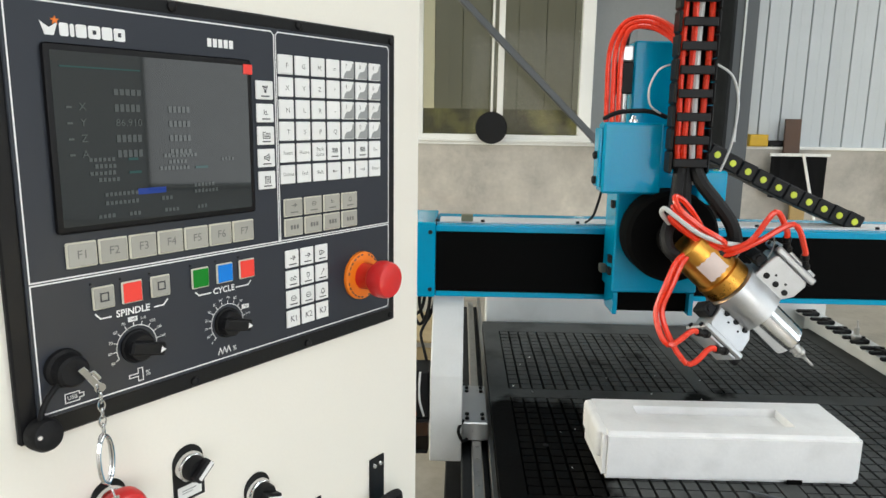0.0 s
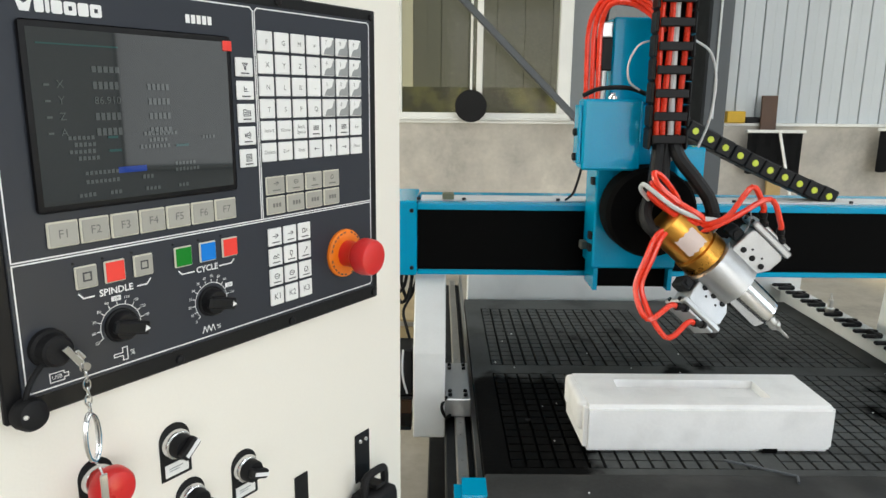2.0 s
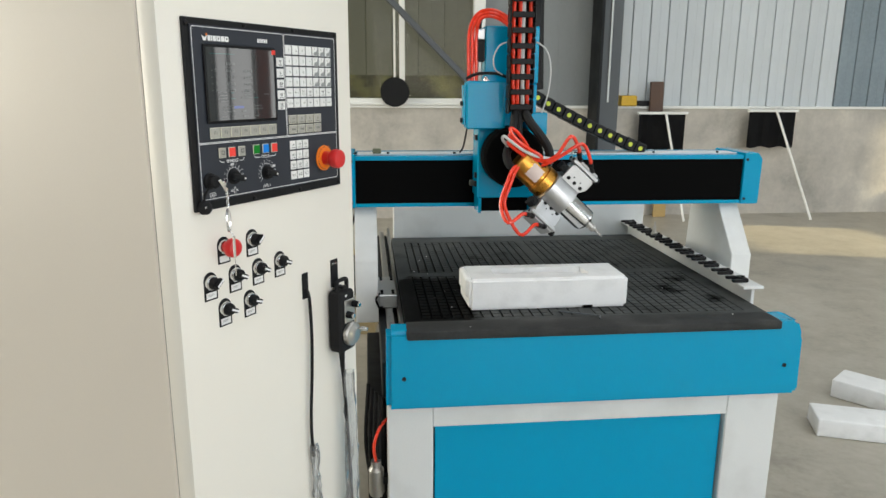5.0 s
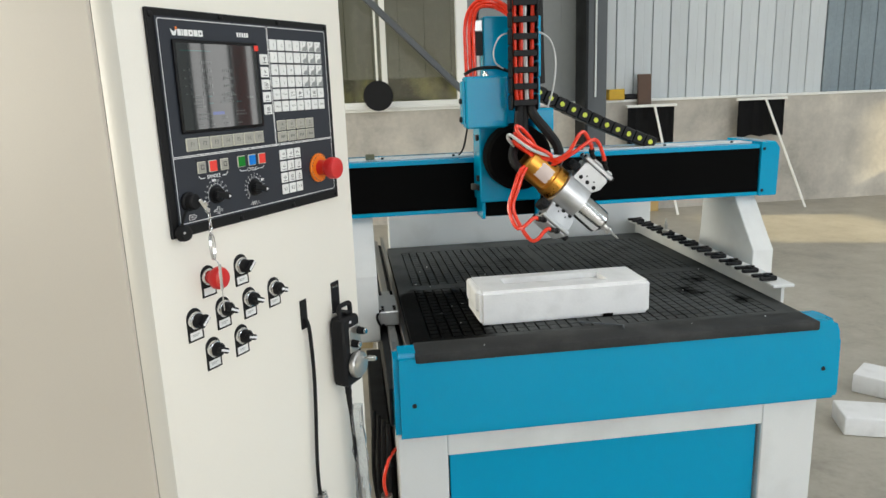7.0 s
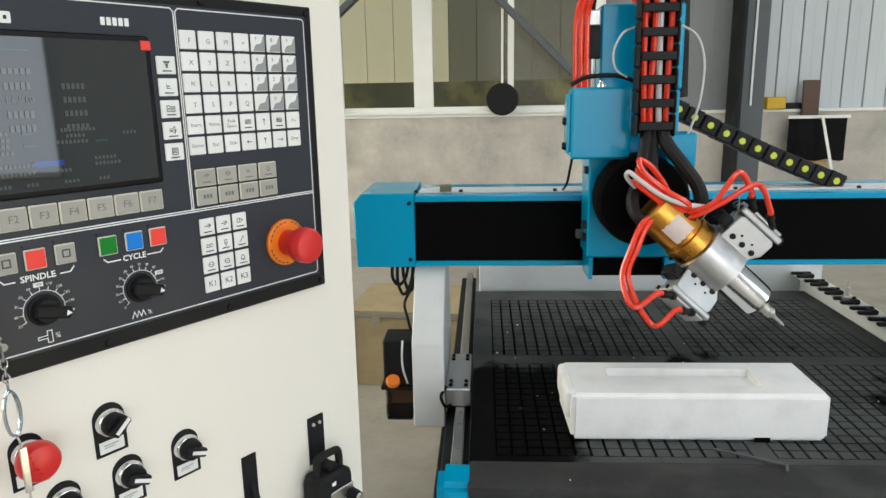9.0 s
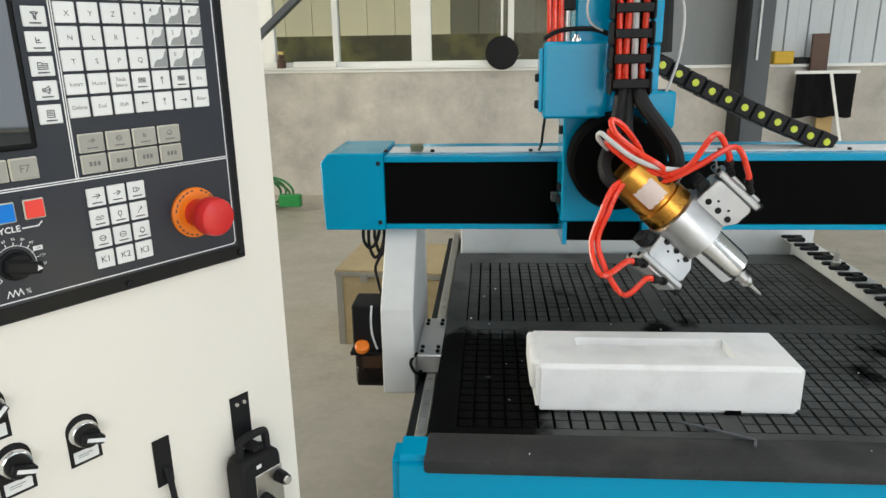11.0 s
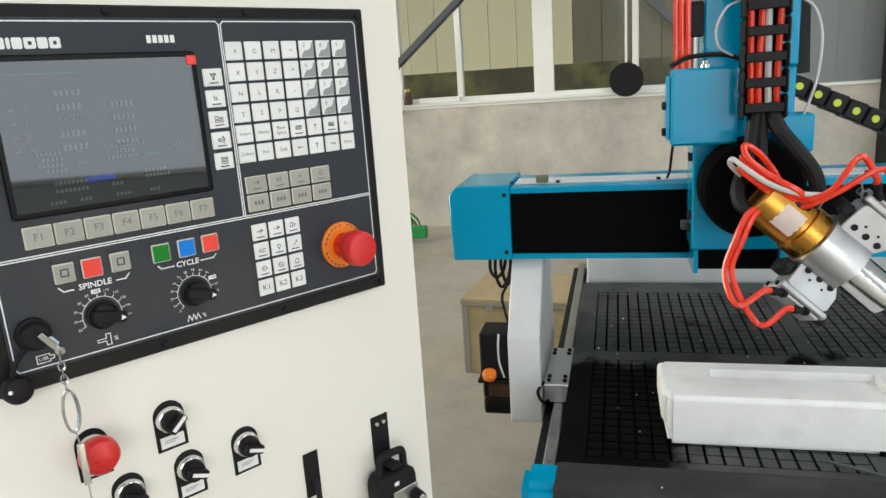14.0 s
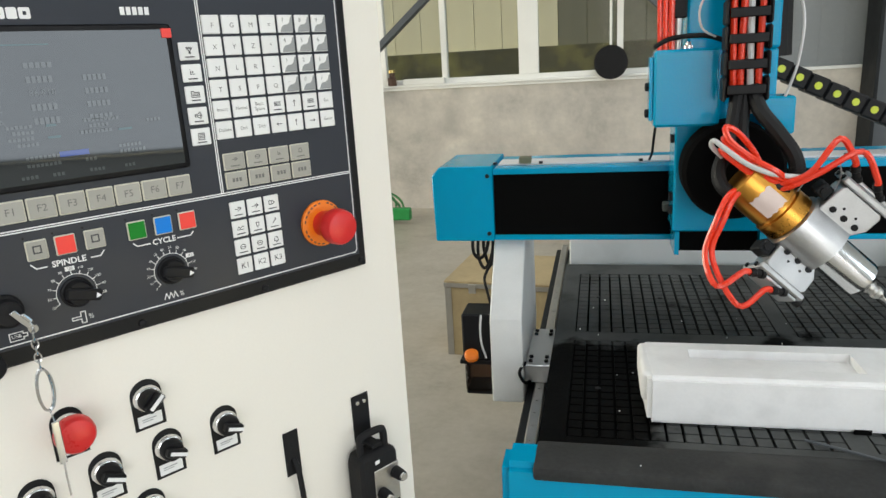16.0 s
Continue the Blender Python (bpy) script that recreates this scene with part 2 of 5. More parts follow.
M_DARK_SHADED_STEEL = material("dark_and_shaded_steel", (0.012, 0.014, 0.016), 0.6, var=0.12, scale=5, fine=80, spec=0.2)
M_FRAME = material("white_window_frame", (0.86, 0.86, 0.82), 0.4, var=0.04, scale=5, fine=90)
M_GLASS = glass("dusty_greenish_glass", (0.91, 0.92, 0.88), 0.06, 1.16)
M_FAR = material("neighbour_cladding", (0.80, 0.80, 0.71), 0.7, var=0.14, scale=0.6, fine=14, rand=0.06)
M_FAR_GREY = material("neighbour_darker_cladding", (0.19, 0.20, 0.19), 0.7, var=0.16, scale=0.6, fine=14, rand=0.05)
# opaque blue sheet, added in the side windows to tint the screen's reflection
M_REFLECTION_PANE = material("blue_reflection_pane", (0.34, 0.42, 0.47), 0.5, var=0.25, scale=1.1, fine=6, bump=0.0, spec=0.2)
M_CURTAIN = material("reddish_curtain", (0.30, 0.10, 0.08), 0.8, var=0.1, scale=6, fine=60)
# the pale cladding where it lies in shade, as a darker grey
M_CLAD_SHADED = material("shaded_grey_sheet", (0.215, 0.23, 0.235), 0.5, var=0.10, scale=1.2, fine=30, bump=0.05)
M_CLAMP = material("milled_aluminium", (0.54, 0.545, 0.55), 0.38, 0.9, var=0.12, scale=22, fine=300, bump=0.15, depth=0.0004)
M_SLEEVE = material("black_braided_sleeve", (0.006, 0.006, 0.0065), 0.5, var=0.3, scale=40, fine=500, bump=0.4, spec=0.3)
M_KEY_INK = material("soft_key_print", (0.15, 0.15, 0.14), 0.5, var=0.05, bump=0)
M_FAR_DARK = material("mossy_plinth", (0.10, 0.105, 0.09), 0.9, var=0.35, scale=1.5, fine=14, dirt=(0.30, 0.30, 0.14), dirt_amount=0.7)
M_GROUND = material("outer_ground", (0.22, 0.21, 0.18), 0.9, var=0.2, scale=0.5, fine=8)
M_WOOD = material("pale_crate_plywood", (0.46, 0.36, 0.20), 0.65, var=0.16, scale=5, fine=60, bump=0.25, dirt=(0.30, 0.22, 0.12), dirt_amount=0.4)
M_PLANK = material("brown_plank", (0.10, 0.055, 0.035), 0.6, var=0.2, scale=6, fine=60, bump=0.3)
M_PALE_WOOD = material("yellow_pine", (0.50, 0.34, 0.13), 0.6, var=0.15, scale=6, fine=60)
M_GREEN = material("green_strap", (0.02, 0.26, 0.06), 0.45, var=0.15, scale=20, fine=80)
M_YELLOW = material("yellow_plastic", (0.70, 0.42, 0.012), 0.45, var=0.1, scale=20, fine=80)
M_LIME = material("lime_plastic", (0.62, 0.68, 0.03), 0.4, var=0.05, scale=40, fine=200)
M_SACK = material("woven_pale_sack", (0.33, 0.33, 0.27), 0.8, var=0.3, scale=4, fine=90, bump=0.6, dirt=(0.50, 0.30, 0.16), dirt_amount=0.7)
M_STICKER = material("pale_pink_sticker", (0.74, 0.60, 0.55), 0.5, var=0.06, scale=30, fine=200)
M_FILM = glass("clear_plastic_film", (0.90, 0.91, 0.91), 0.15)
ft = M_FILM.node_tree
fd, fm = ft.nodes.new("ShaderNodeBsdfDiffuse"), ft.nodes.new("ShaderNodeMixShader")
fd.inputs[0].default_value, fm.inputs[0].default_value = (0.75, 0.75, 0.75, 1), 0.16
ft.links.new(ft.nodes["Mix Shader"].outputs[0], fm.inputs[1])
ft.links.new(fd.outputs[0], fm.inputs[2])
ft.links.new(fm.outputs[0], ft.nodes["Material Output"].inputs["Surface"])
ct = M_CURTAIN.node_tree
cl, cm = ct.nodes.new("ShaderNodeBsdfTranslucent"), ct.nodes.new("ShaderNodeMixShader")
cl.inputs[0].default_value, cm.inputs[0].default_value = (0.45, 0.17, 0.14, 1), 0.6
ct.links.new(ct.nodes["Principled BSDF"].outputs[0], cm.inputs[1])
ct.links.new(cl.outputs[0], cm.inputs[2])
ct.links.new(cm.outputs[0], ct.nodes["Material Output"].inputs["Surface"])
M_RESERVOIR = glass("smoky_reservoir", (0.30, 0.22, 0.18), 0.08)
M_SCREEN = emitter("dark_lcd", (0.85, 0.97, 0.98), 0.020)
M_LCD_TEXT = emitter("lcd_text", (0.50, 0.56, 0.55), 0.13)
M_LCD_BLUE = emitter("lcd_blue", (0.03, 0.12, 0.75), 0.30)
M_LCD_TEAL = emitter("lcd_teal", (0.10, 0.45, 0.45), 0.12)
M_BRASS = material("dull_brass", (0.55, 0.42, 0.16), 0.35, 1.0, var=0.1, scale=20, fine=200)


# ---- building helpers ----
def box(bm, x0, x1, y0, y1, z0, z1, bevel=0.0, m=None, seg=1):
    r = bmesh.ops.create_cube(bm, size=1.0)
    vs = r["verts"]
    for v in vs:
        v.co = Vector((x0 + (v.co.x + 0.5) * (x1 - x0), y0 + (v.co.y + 0.5) * (y1 - y0), z0 + (v.co.z + 0.5) * (z1 - z0)))
    if bevel:
        es = list({e for v in vs for e in v.link_edges})
        r = bmesh.ops.bevel(bm, geom=es, offset=bevel, segments=seg, affect="EDGES", profile=0.5)
        vs = list({v for f in r["faces"] for v in f.verts} | {v for v in vs if v.is_valid})
    if m:
        for v in vs:
            v.co = m @ v.co
    return vs


def lathe(bm, profile, p, axis, seg=24):
    """Turns (distance along the axis, radius) round the axis from p."""
    axis = Vector(axis).normalized()
    q = axis.to_track_quat("Z", "Y").to_matrix()
    rings = []
    for s, r in profile:
        rings.append([bm.verts.new(Vector(p) + q @ Vector((r * math.cos(2 * math.pi * k / seg), r * math.sin(2 * math.pi * k / seg), s))) for k in range(seg)])
    for a, b in zip(rings, rings[1:]):
        for k in range(seg):
            bm.faces.new((a[k], a[(k + 1) % seg], b[(k + 1) % seg], b[k]))
    bm.faces.new(list(reversed(rings[0])))
    bm.faces.new(rings[-1])


def rod(bm, a, b, r, seg=16, chamfer=0.0):
    a, b = Vector(a), Vector(b)
    n = (b - a).length
    c = chamfer
    lathe(bm, [(0, r), (n, r)] if not c else [(0, r - c), (c, r), (n - c, r), (n, r - c)], a, b - a, seg)


def curve_points(pts, steps=6):
    pts = [Vector(p) for p in pts]
    out = []
    for i in range(len(pts) - 1):
        p0, p1, p2, p3 = pts[max(i - 1, 0)], pts[i], pts[i + 1], pts[min(i + 2, len(pts) - 1)]
        for k in range(steps):
            t = k / steps
            out.append(0.5 * ((2 * p1) + (p2 - p0) * t + (2 * p0 - 5 * p1 + 4 * p2 - p3) * t * t + (3 * p1 - p0 - 3 * p2 + p3) * t ** 3))
    return out + [pts[-1]]


def tube(bm, pts, r, seg=8, steps=6, ribs=0.0):
    """A hose through the points; ribs: how far every second ring stands out."""
    path = curve_points(pts, steps)
    up = Vector((0.31, 0.22, 0.92))
    rings = []
    for i, p in enumerate(path):
        d = (path[min(i + 1, len(path) - 1)] - path[max(i - 1, 0)]).normalized()
        a = d.cross(up)
        if a.length < 1e-3:
            a = d.cross(Vector((1, 0, 0)))
        a.normalize()
        b = d.cross(a)
        up = b * (1 if b.dot(up) >= 0 else -1)
        rr = r + (ribs if i % 2 else 0)
        rings.append([bm.verts.new(p + rr * (math.cos(2 * math.pi * k / seg) * a + math.sin(2 * math.pi * k / seg) * b)) for k in range(seg)])
    for s, t in zip(rings, rings[1:]):
        off = min(range(seg), key=lambda o: (s[0].co - t[o].co).length)
        for k in range(seg):
            bm.faces.new((s[k], s[(k + 1) % seg], t[(k + 1 + off) % seg], t[(k + off) % seg]))
    bm.faces.new(list(reversed(rings[0])))
    bm.faces.new(rings[-1])


def prism(bm, outline, axis, lo, hi, bevel=0.0, seg=1):
    """Extrudes a flat outline along axis x, y or z; the outline gives the two other coordinates in order."""
    def at(a, b, c):
        return {"x": (c, a, b), "y": (a, c, b), "z": (a, b, c)}[axis]
    v0 = [bm.verts.new(at(a, b, lo)) for a, b in outline]
    v1 = [bm.verts.new(at(a, b, hi)) for a, b in outline]
    fs = [bm.faces.new(v0), bm.faces.new(list(reversed(v1)))]
    for k in range(len(outline)):
        fs.append(bm.faces.new((v0[k], v1[k], v1[(k + 1) % len(outline)], v0[(k + 1) % len(outline)])))
    if bevel:
        bmesh.ops.bevel(bm, geom=list({e for f in fs for e in f.edges}), offset=bevel, segments=seg, affect="EDGES")


def to_mesh(name, bm, mat, smooth=True, angle=34):
    bmesh.ops.recalc_face_normals(bm, faces=bm.faces)
    me = bpy.data.meshes.new(name)
    bm.to_mesh(me)
    bm.free()
    if mat:
        me.materials.append(mat)
    if smooth:
        me.polygons.foreach_set("use_smooth", [True] * len(me.polygons))
        me.set_sharp_from_angle(angle=radians(angle))
    return me


def part(name, bm, mat, parent, label="", m=None, smooth=True):
    """One mesh object under a thing or a part; bm may be a finished mesh that several parts share."""
    me = bm if isinstance(bm, bpy.types.Mesh) else to_mesh(name, bm, mat, smooth)
    ob = new(name, me)
    ob.parent = parent
    if m is not None:
        ob.matrix_basis = m
    return tagged(ob, label)


def thing(name, label, category, m=None, group="", kind=""):
    ob = new(name)
    ob.empty_display_size = 0.05
    if m is not None:
        ob.matrix_basis = m
    return tagged(ob, label, category, group, kind)


def solid(name, bm, mat, label, category, m=None, group="", kind="", smooth=True):
    ob = new(name, to_mesh(name, bm, mat, smooth))
    if m is not None:
        ob.matrix_basis = m
    return tagged(ob, label, category, group, kind)


def B(*args, **kw):
    bm = bmesh.new()
    box(bm, *args, **kw)
    return bm


def R(*args, **kw):
    bm = bmesh.new()
    rod(bm, *args, **kw)
    return bm


def L(*args, **kw):
    bm = bmesh.new()
    lathe(bm, *args, **kw)
    return bm


def T(*args, **kw):
    bm = bmesh.new()
    tube(bm, *args, **kw)
    return bm


TEXTS = {}


def letters(text, size, mat, shear=0.0, bold=0.0):
    """Flat lettering in the built-in font, centred, as a mesh."""
    key = (text, size, mat.name, shear, bold)
    if key not in TEXTS:
        cu = bpy.data.curves.new("lettering", "FONT")
        cu.body, cu.size, cu.align_x, cu.align_y, cu.shear = text, size, "CENTER", "CENTER", shear
        cu.offset, cu.resolution_u = bold, 2
        ob = bpy.data.objects.new("lettering", cu)
        scene.collection.objects.link(ob)
        me = bpy.data.meshes.new_from_object(ob.evaluated_get(bpy.context.evaluated_depsgraph_get()))
        bpy.data.objects.remove(ob)
        me.name = "lettering"
        me.materials.clear()
        me.materials.append(mat)
        TEXTS[key] = me
    return TEXTS[key]


UP = pose(0, 0, 0, 90)  # lays a flat drawing upright, facing -y

# ---- the hall ----
X0, X1, Y0, Y1, TOP = -8.0, 10.4, -9.0, 7.5, 6.0
bm = B(X0 - 25, X1 + 25, Y0 - 25, Y1 + 40, -0.5, -0.02)
solid("ground", bm, M_GROUND, "bare grey ground outside the factory hall", "ground", kind="structure")
floor = solid("floor", B(X0, X1, Y0, Y1, -0.019, 0.0), M_FLOOR, "worn beige-grey concrete floor with stains", "floor", kind="structure")

WIN = (-3.6, 1.33, 1.30, 4.0)
WIN2 = (5.66, 6.524, 2.62, 4.0)
north = thing("wall_north", "factory wall, rendered below, pale ribbed steel cladding above", "wall", kind="structure")
part("plinth_wall", B(X0, X1, Y1, Y1 + 0.24, 0, 1.27), M_PLASTER, north, "stained cement render")
bm = bmesh.new()
for a, b in ((X0, WIN[0]), (WIN[1], WIN2[0]), (WIN2[1], X1)):
    box(bm, a, b, Y1 + 0.10, Y1 + 0.22, 1.30, TOP)
box(bm, WIN2[0], WIN2[1], Y1 + 0.10, Y1 + 0.22, 1.30, WIN2[2])
for w in (WIN, WIN2):
    box(bm, w[0], w[1], Y1 + 0.10, Y1 + 0.22, w[3], TOP)
part("wall_core", bm, M_SEAM, north)
part("coping", B(X0, X1, Y1 - 0.02, Y1 + 0.24, 1.27, 1.30, 0.005), M_FRAME, north, "white cover strip on the plinth wall")


def clad_panel(w, z0, z1):
    """A folded sheet panel with a raised rib at its seam."""
    bm = bmesh.new()
    prism(bm, [(0.004, 0.0), (0.004, -0.016), (0.008, -0.022), (w * 0.5 - 0.004, -0.020), (w * 0.5, -0.018), (w * 0.5 + 0.004, -0.020), (w - 0.010, -0.022), (w - 0.006, -0.016), (w - 0.006, 0.0)], "z", z0, z1)
    return to_mesh("cladding_panel", bm, M_CLAD, smooth=False)


PW = 0.216
panel_mesh = clad_panel(PW, 1.30, TOP)
blue_mesh = clad_panel(PW, 1.30, 2.62)
blue_mesh.materials[0] = M_CLAD_BLUE
# flat sheets left of the column, shade put into their grey
shaded_mesh = to_mesh("cladding_panel", B(0.0005, PW - 0.0005, -0.02, 0.0, 1.30, TOP), M_CLAD_SHADED, smooth=False)
for k in range(4):
    part("cladding_panel", blue_mesh, None, north, m=pose(WIN2[0] + k * PW, Y1 + 0.099, 0))
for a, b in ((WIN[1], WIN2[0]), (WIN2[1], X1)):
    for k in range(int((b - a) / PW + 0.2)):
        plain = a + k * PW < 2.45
        part("cladding_panel", shaded_mesh if plain else panel_mesh, None, north, "flat wall sheet with the shade left of the column in its grey" if plain else "", m=pose(a + k * PW, Y1 + 0.099, 0))


def window(name, w, posts, thin, thick_post, glass_mat):
    win = thing(name, "white-framed factory window with greenish panes", "window", kind="structure")
    x0, x1, z0, z1 = w
    bm = bmesh.new()
    box(bm, x0, x1, Y1 + 0.02, Y1 + 0.12, z0, z0 + 0.075, 0.004)
    box(bm, x0, x1, Y1 + 0.02, Y1 + 0.12, z1 - 0.07, z1, 0.004)
    box(bm, x0, x0 + 0.07, Y1 + 0.02, Y1 + 0.12, z0 + 0.075, z1 - 0.07, 0.004)
    box(bm, x1 - 0.13, x1, Y1 + 0.02, Y1 + 0.12, z0 + 0.075, z1 - 0.07, 0.004)
    part("window_frame", bm, M_FRAME, win)
    xs = sorted(posts)
    for x in xs:
        h = thick_post if x in thin else 0.03
        part("mullion", B(x - h, x + h, Y1 + 0.025, Y1 + 0.11, z0 + 0.075, z1 - 0.07, 0.004), M_FRAME, win)
    edges = [x0 + 0.07] + xs + [x1 - 0.13]
    for a, b in zip(edges, edges[1:]):
        p = part("pane", B(a, b, Y1 + 0.06, Y1 + 0.066, z0 + 0.075, z1 - 0.07), glass_mat, win)
        p.visible_shadow = False
    return win


w1 = window("window_1", WIN, (-2.9, -2.1, -1.37, -0.5, 0.395), (-2.1, -0.5), 0.10, M_GLASS)
part("window_sill", B(WIN[0], WIN[1], Y1 - 0.05, Y1 + 0.02, 1.302, 1.325, 0.004), M_FRAME, w1)
window("window_2", WIN2, (), (), 0.06, M_GLASS)

# steelwork in front of the window wall
col = thing("steel_column", "grey painted steel column standing at the wall", "column", kind="structure")
# the flange's dark colour carries the shade on the column's left
bm = bmesh.new()
box(bm, 2.54, 2.57, 7.12, 7.46, 0, TOP)
part("dark_flange", bm, M_DARK_SHADED_STEEL, col, "dark shaded steel flange")
part("web", B(2.572, 2.79, 7.15, 7.40, 0, TOP, 0.004), M_COLUMN, col)
part("cable_pipe", R((2.66, 7.135, 1.35), (2.66, 7.135, TOP), 0.011, 10), M_CLAD, col, "thin pale conduit")
for name, a, b in (("brace", (1.66, 7.20, 1.02), (-0.40, 7.20, 3.03)), ("brace", (-2.92, 7.20, 0.90), (-0.40, 7.20, 3.03)),):
    bm = bmesh.new()
    a, b = Vector(a), Vector(b)
    box(bm, -0.06, 0.06, -0.03, 0.03, 0, (b - a).length, 0.004)
    q = (b - a).to_track_quat("Z", "Y").to_matrix().to_4x4()
    ob = solid("steel_brace", bm, M_COLUMN, "diagonal grey steel wall brace in front of the window", "brace", Matrix.Translation(a) @ q, kind="structure")
solid("brace_beam", B(-3.1, 2.54, 7.16, 7.26, 3.03, 3.17), M_COLUMN, "horizontal grey steel beam joining the braces", "beam", kind="structure")

# the other walls, added out of view: doorway south, window openings east and west
bm = bmesh.new()
box(bm, X0, 0.2, Y0 - 0.2, Y0, 0, TOP)
box(bm, 8.4, X1, Y0 - 0.2, Y0, 0, TOP)
box(bm, 0.2, 8.4, Y0 - 0.2, Y0, 4.4, TOP)
solid("wall_south", bm, M_CLAD, "pale steel-clad hall wall with a wide doorway", "wall", kind="structure")
bm = bmesh.new()
box(bm, X0 - 0.2, X0, Y0, 1.7, 0, TOP)
box(bm, X0 - 0.2, X0, 5.5, Y1 + 0.24, 0, TOP)
box(bm, X0 - 0.2, X0, 1.7, 5.5, 0, 0.65)
box(bm, X0 - 0.2, X0, 1.7, 5.5, 3.8, TOP)
solid("wall_west", bm, M_CLAD, "pale steel-clad hall wall with a window opening", "wall", kind="structure")
bm = bmesh.new()
EAST = ((-4.75, -1.25, 0.45, 3.75), (0.15, 1.8, 0.45, 3.25), (2.48, 3.52, 0.88, 2.52), (3.60, 5.1, 2.35, 3.2), (6.3, 6.95, 1.2, 3.1))
y = Y0
for a, b, lo, hi in EAST:
    box(bm, X1, X1 + 0.2, y, a, 0, TOP)
    box(bm, X1, X1 + 0.2, a, b, 0, lo)
    box(bm, X1, X1 + 0.2, a, b, hi, TOP)
    y = b
box(bm, X1, X1 + 0.2, y, Y1 + 0.24, 0, TOP)
solid("wall_east", bm, M_CLAD, "pale steel-clad hall wall with window openings", "wall", kind="structure")
for y0, y1, z0, z1, posts in ((-4.75, -1.25, 0.45, 3.75, ()), (0.15, 1.8, 0.45, 3.25, ()), (2.48, 3.52, 0.88, 2.52, (2.72, 3.12))):
    wf = thing("window_3", "dark-framed side window of the hall", "window", kind="structure")
    bm = bmesh.new()
    for p in (y0 + 0.02, *posts, y1 - 0.02):
        box(bm, X1 - 0.10, X1 - 0.05, p - 0.022, p + 0.022, z0, z1)
    box(bm, X1 - 0.10, X1 - 0.05, y0, y1, z0 - 0.04, z0)
    box(bm, X1 - 0.10, X1 - 0.05, y0, y1, z1, z1 + 0.04)
    part("window_frame", bm, M_COLUMN, wf)
    part("pane", B(X1 + 0.06, X1 + 0.066, y0, y1, z0, z1), M_REFLECTION_PANE, wf, "opaque blue pane added for the screen's reflection").visible_shadow = False
bm = bmesh.new()
fold = [(X1 - 0.14 + 0.012 * math.sin(2.2 * k), 3.14 + 0.016 * k) for k in range(15)]
prism(bm, fold + [(x + 0.004, y) for x, y in reversed(fold)], "z", 0.6, 2.6)
solid("curtain_strip", bm, M_CURTAIN, "thin reddish-brown curtain strip hanging in the side window", "curtain")
# added roof, out of view: closed, keeps the sun off the cabinet
solid("ceiling", B(X0 - 0.2, X1 + 0.2, Y0 - 0.2, Y1 + 0.24, TOP, TOP + 0.1), M_ROOF, "unseen closed grey sheet roof over the hall", "ceiling", kind="structure")

# the building across the yard, seen through the windows
nb = thing("neighbour_building", "grey ribbed metal building with a dark mossy plinth across the yard", "building", kind="structure")
part("plinth", B(-14, 16, 11.9, 12.2, -0.02, 1.68), M_FAR_DARK, nb, "dark mossy plinth")
far_mesh = clad_panel(0.45, 1.68, 5.2)
far_low = clad_panel(0.45, 1.68, 3.15)
far_grey = clad_panel(0.45, 1.68, 5.2)
far_mesh.materials[0] = far_low.materials[0] = M_FAR
far_grey.materials[0] = M_FAR_GREY
part("wall_core", B(-13.5, 5.8, 12.0, 12.2, 1.681, 5.15), M_FAR_DARK, nb)
# panels 29 to 36 get the darker grey
for k in range(62):
    part("cladding_panel", far_low if k > 42 else far_grey if 29 <= k <= 36 else far_mesh, None, nb, m=pose(-13.5 + 0.45 * k, 11.999, 0))

# ---- the machine ----
cnc = thing("cnc_router", "blue and white gantry router with black vacuum bed", "machine tool", pose(0.665, 1.9, 0))
OFF = pose(-0.665, -1.9, 0)
SH = Matrix()


def mp(name, bm, mat, label="", parent=None, smooth=True):
    """A part of the machine, given in the place's own coordinates."""
    if parent is None:
        return part(name, bm, mat, cnc, label, OFF @ SH, smooth)
    return part(name, bm, mat, parent, label, None, smooth)


# base: two white legs in front, blue panels between, beams with rails
mp("base_frame", B(0.032, 0.170, 1.345, 1.47, 0.0, 0.60, 0.004), M_WHITE, "white welded steel base")
mp("leg", B(1.101, 1.272, 1.345, 1.47, 0.0, 0.60, 0.004), M_WHITE)
mp("leg", B(0.032, 0.18, 3.06, 3.19, 0.0, 0.60, 0.004), M_WHITE)
mp("leg", B(1.146, 1.272, 3.06, 3.19, 0.0, 0.60, 0.004), M_WHITE)
mp("cross_rail", B(0.1805, 1.1455, 3.07, 3.18, 0.50, 0.60, 0.002), M_WHITE)
mp("cross_rail", B(0.1705, 1.1005, 1.3455, 1.47, 0.524, 0.60, 0.001), M_WHITE)
# the shadow line round the recessed panel, as a black sheet
mp("panel_gasket", B(0.1708, 1.1002, 1.3785, 1.384, 0.05, 0.5236), M_BLACK, "black sheet that draws the panel's shadow line")
mp("front_panel", B(0.1765, 1.0945, 1.362, 1.378, 0.06, 0.5185, 0.002), M_BLUE, "recessed blue front panel")
# left panel and left beam: shade put into the colour; right ones stay white
mp("side_panel", B(0.036, 0.046, 1.472, 3.058, 0.05, 0.60), M_BLACK, "left side panel with its shade put into the black")
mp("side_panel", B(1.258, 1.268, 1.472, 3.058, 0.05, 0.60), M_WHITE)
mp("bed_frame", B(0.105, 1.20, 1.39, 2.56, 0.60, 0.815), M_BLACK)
mp("side_beam", B(0.018, 0.100, 1.392, 3.22, 0.602, 0.715, 0.003), M_DARK_SHADED_STEEL)
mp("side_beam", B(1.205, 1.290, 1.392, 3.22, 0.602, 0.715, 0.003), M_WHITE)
for x in (0.055, 1.25):
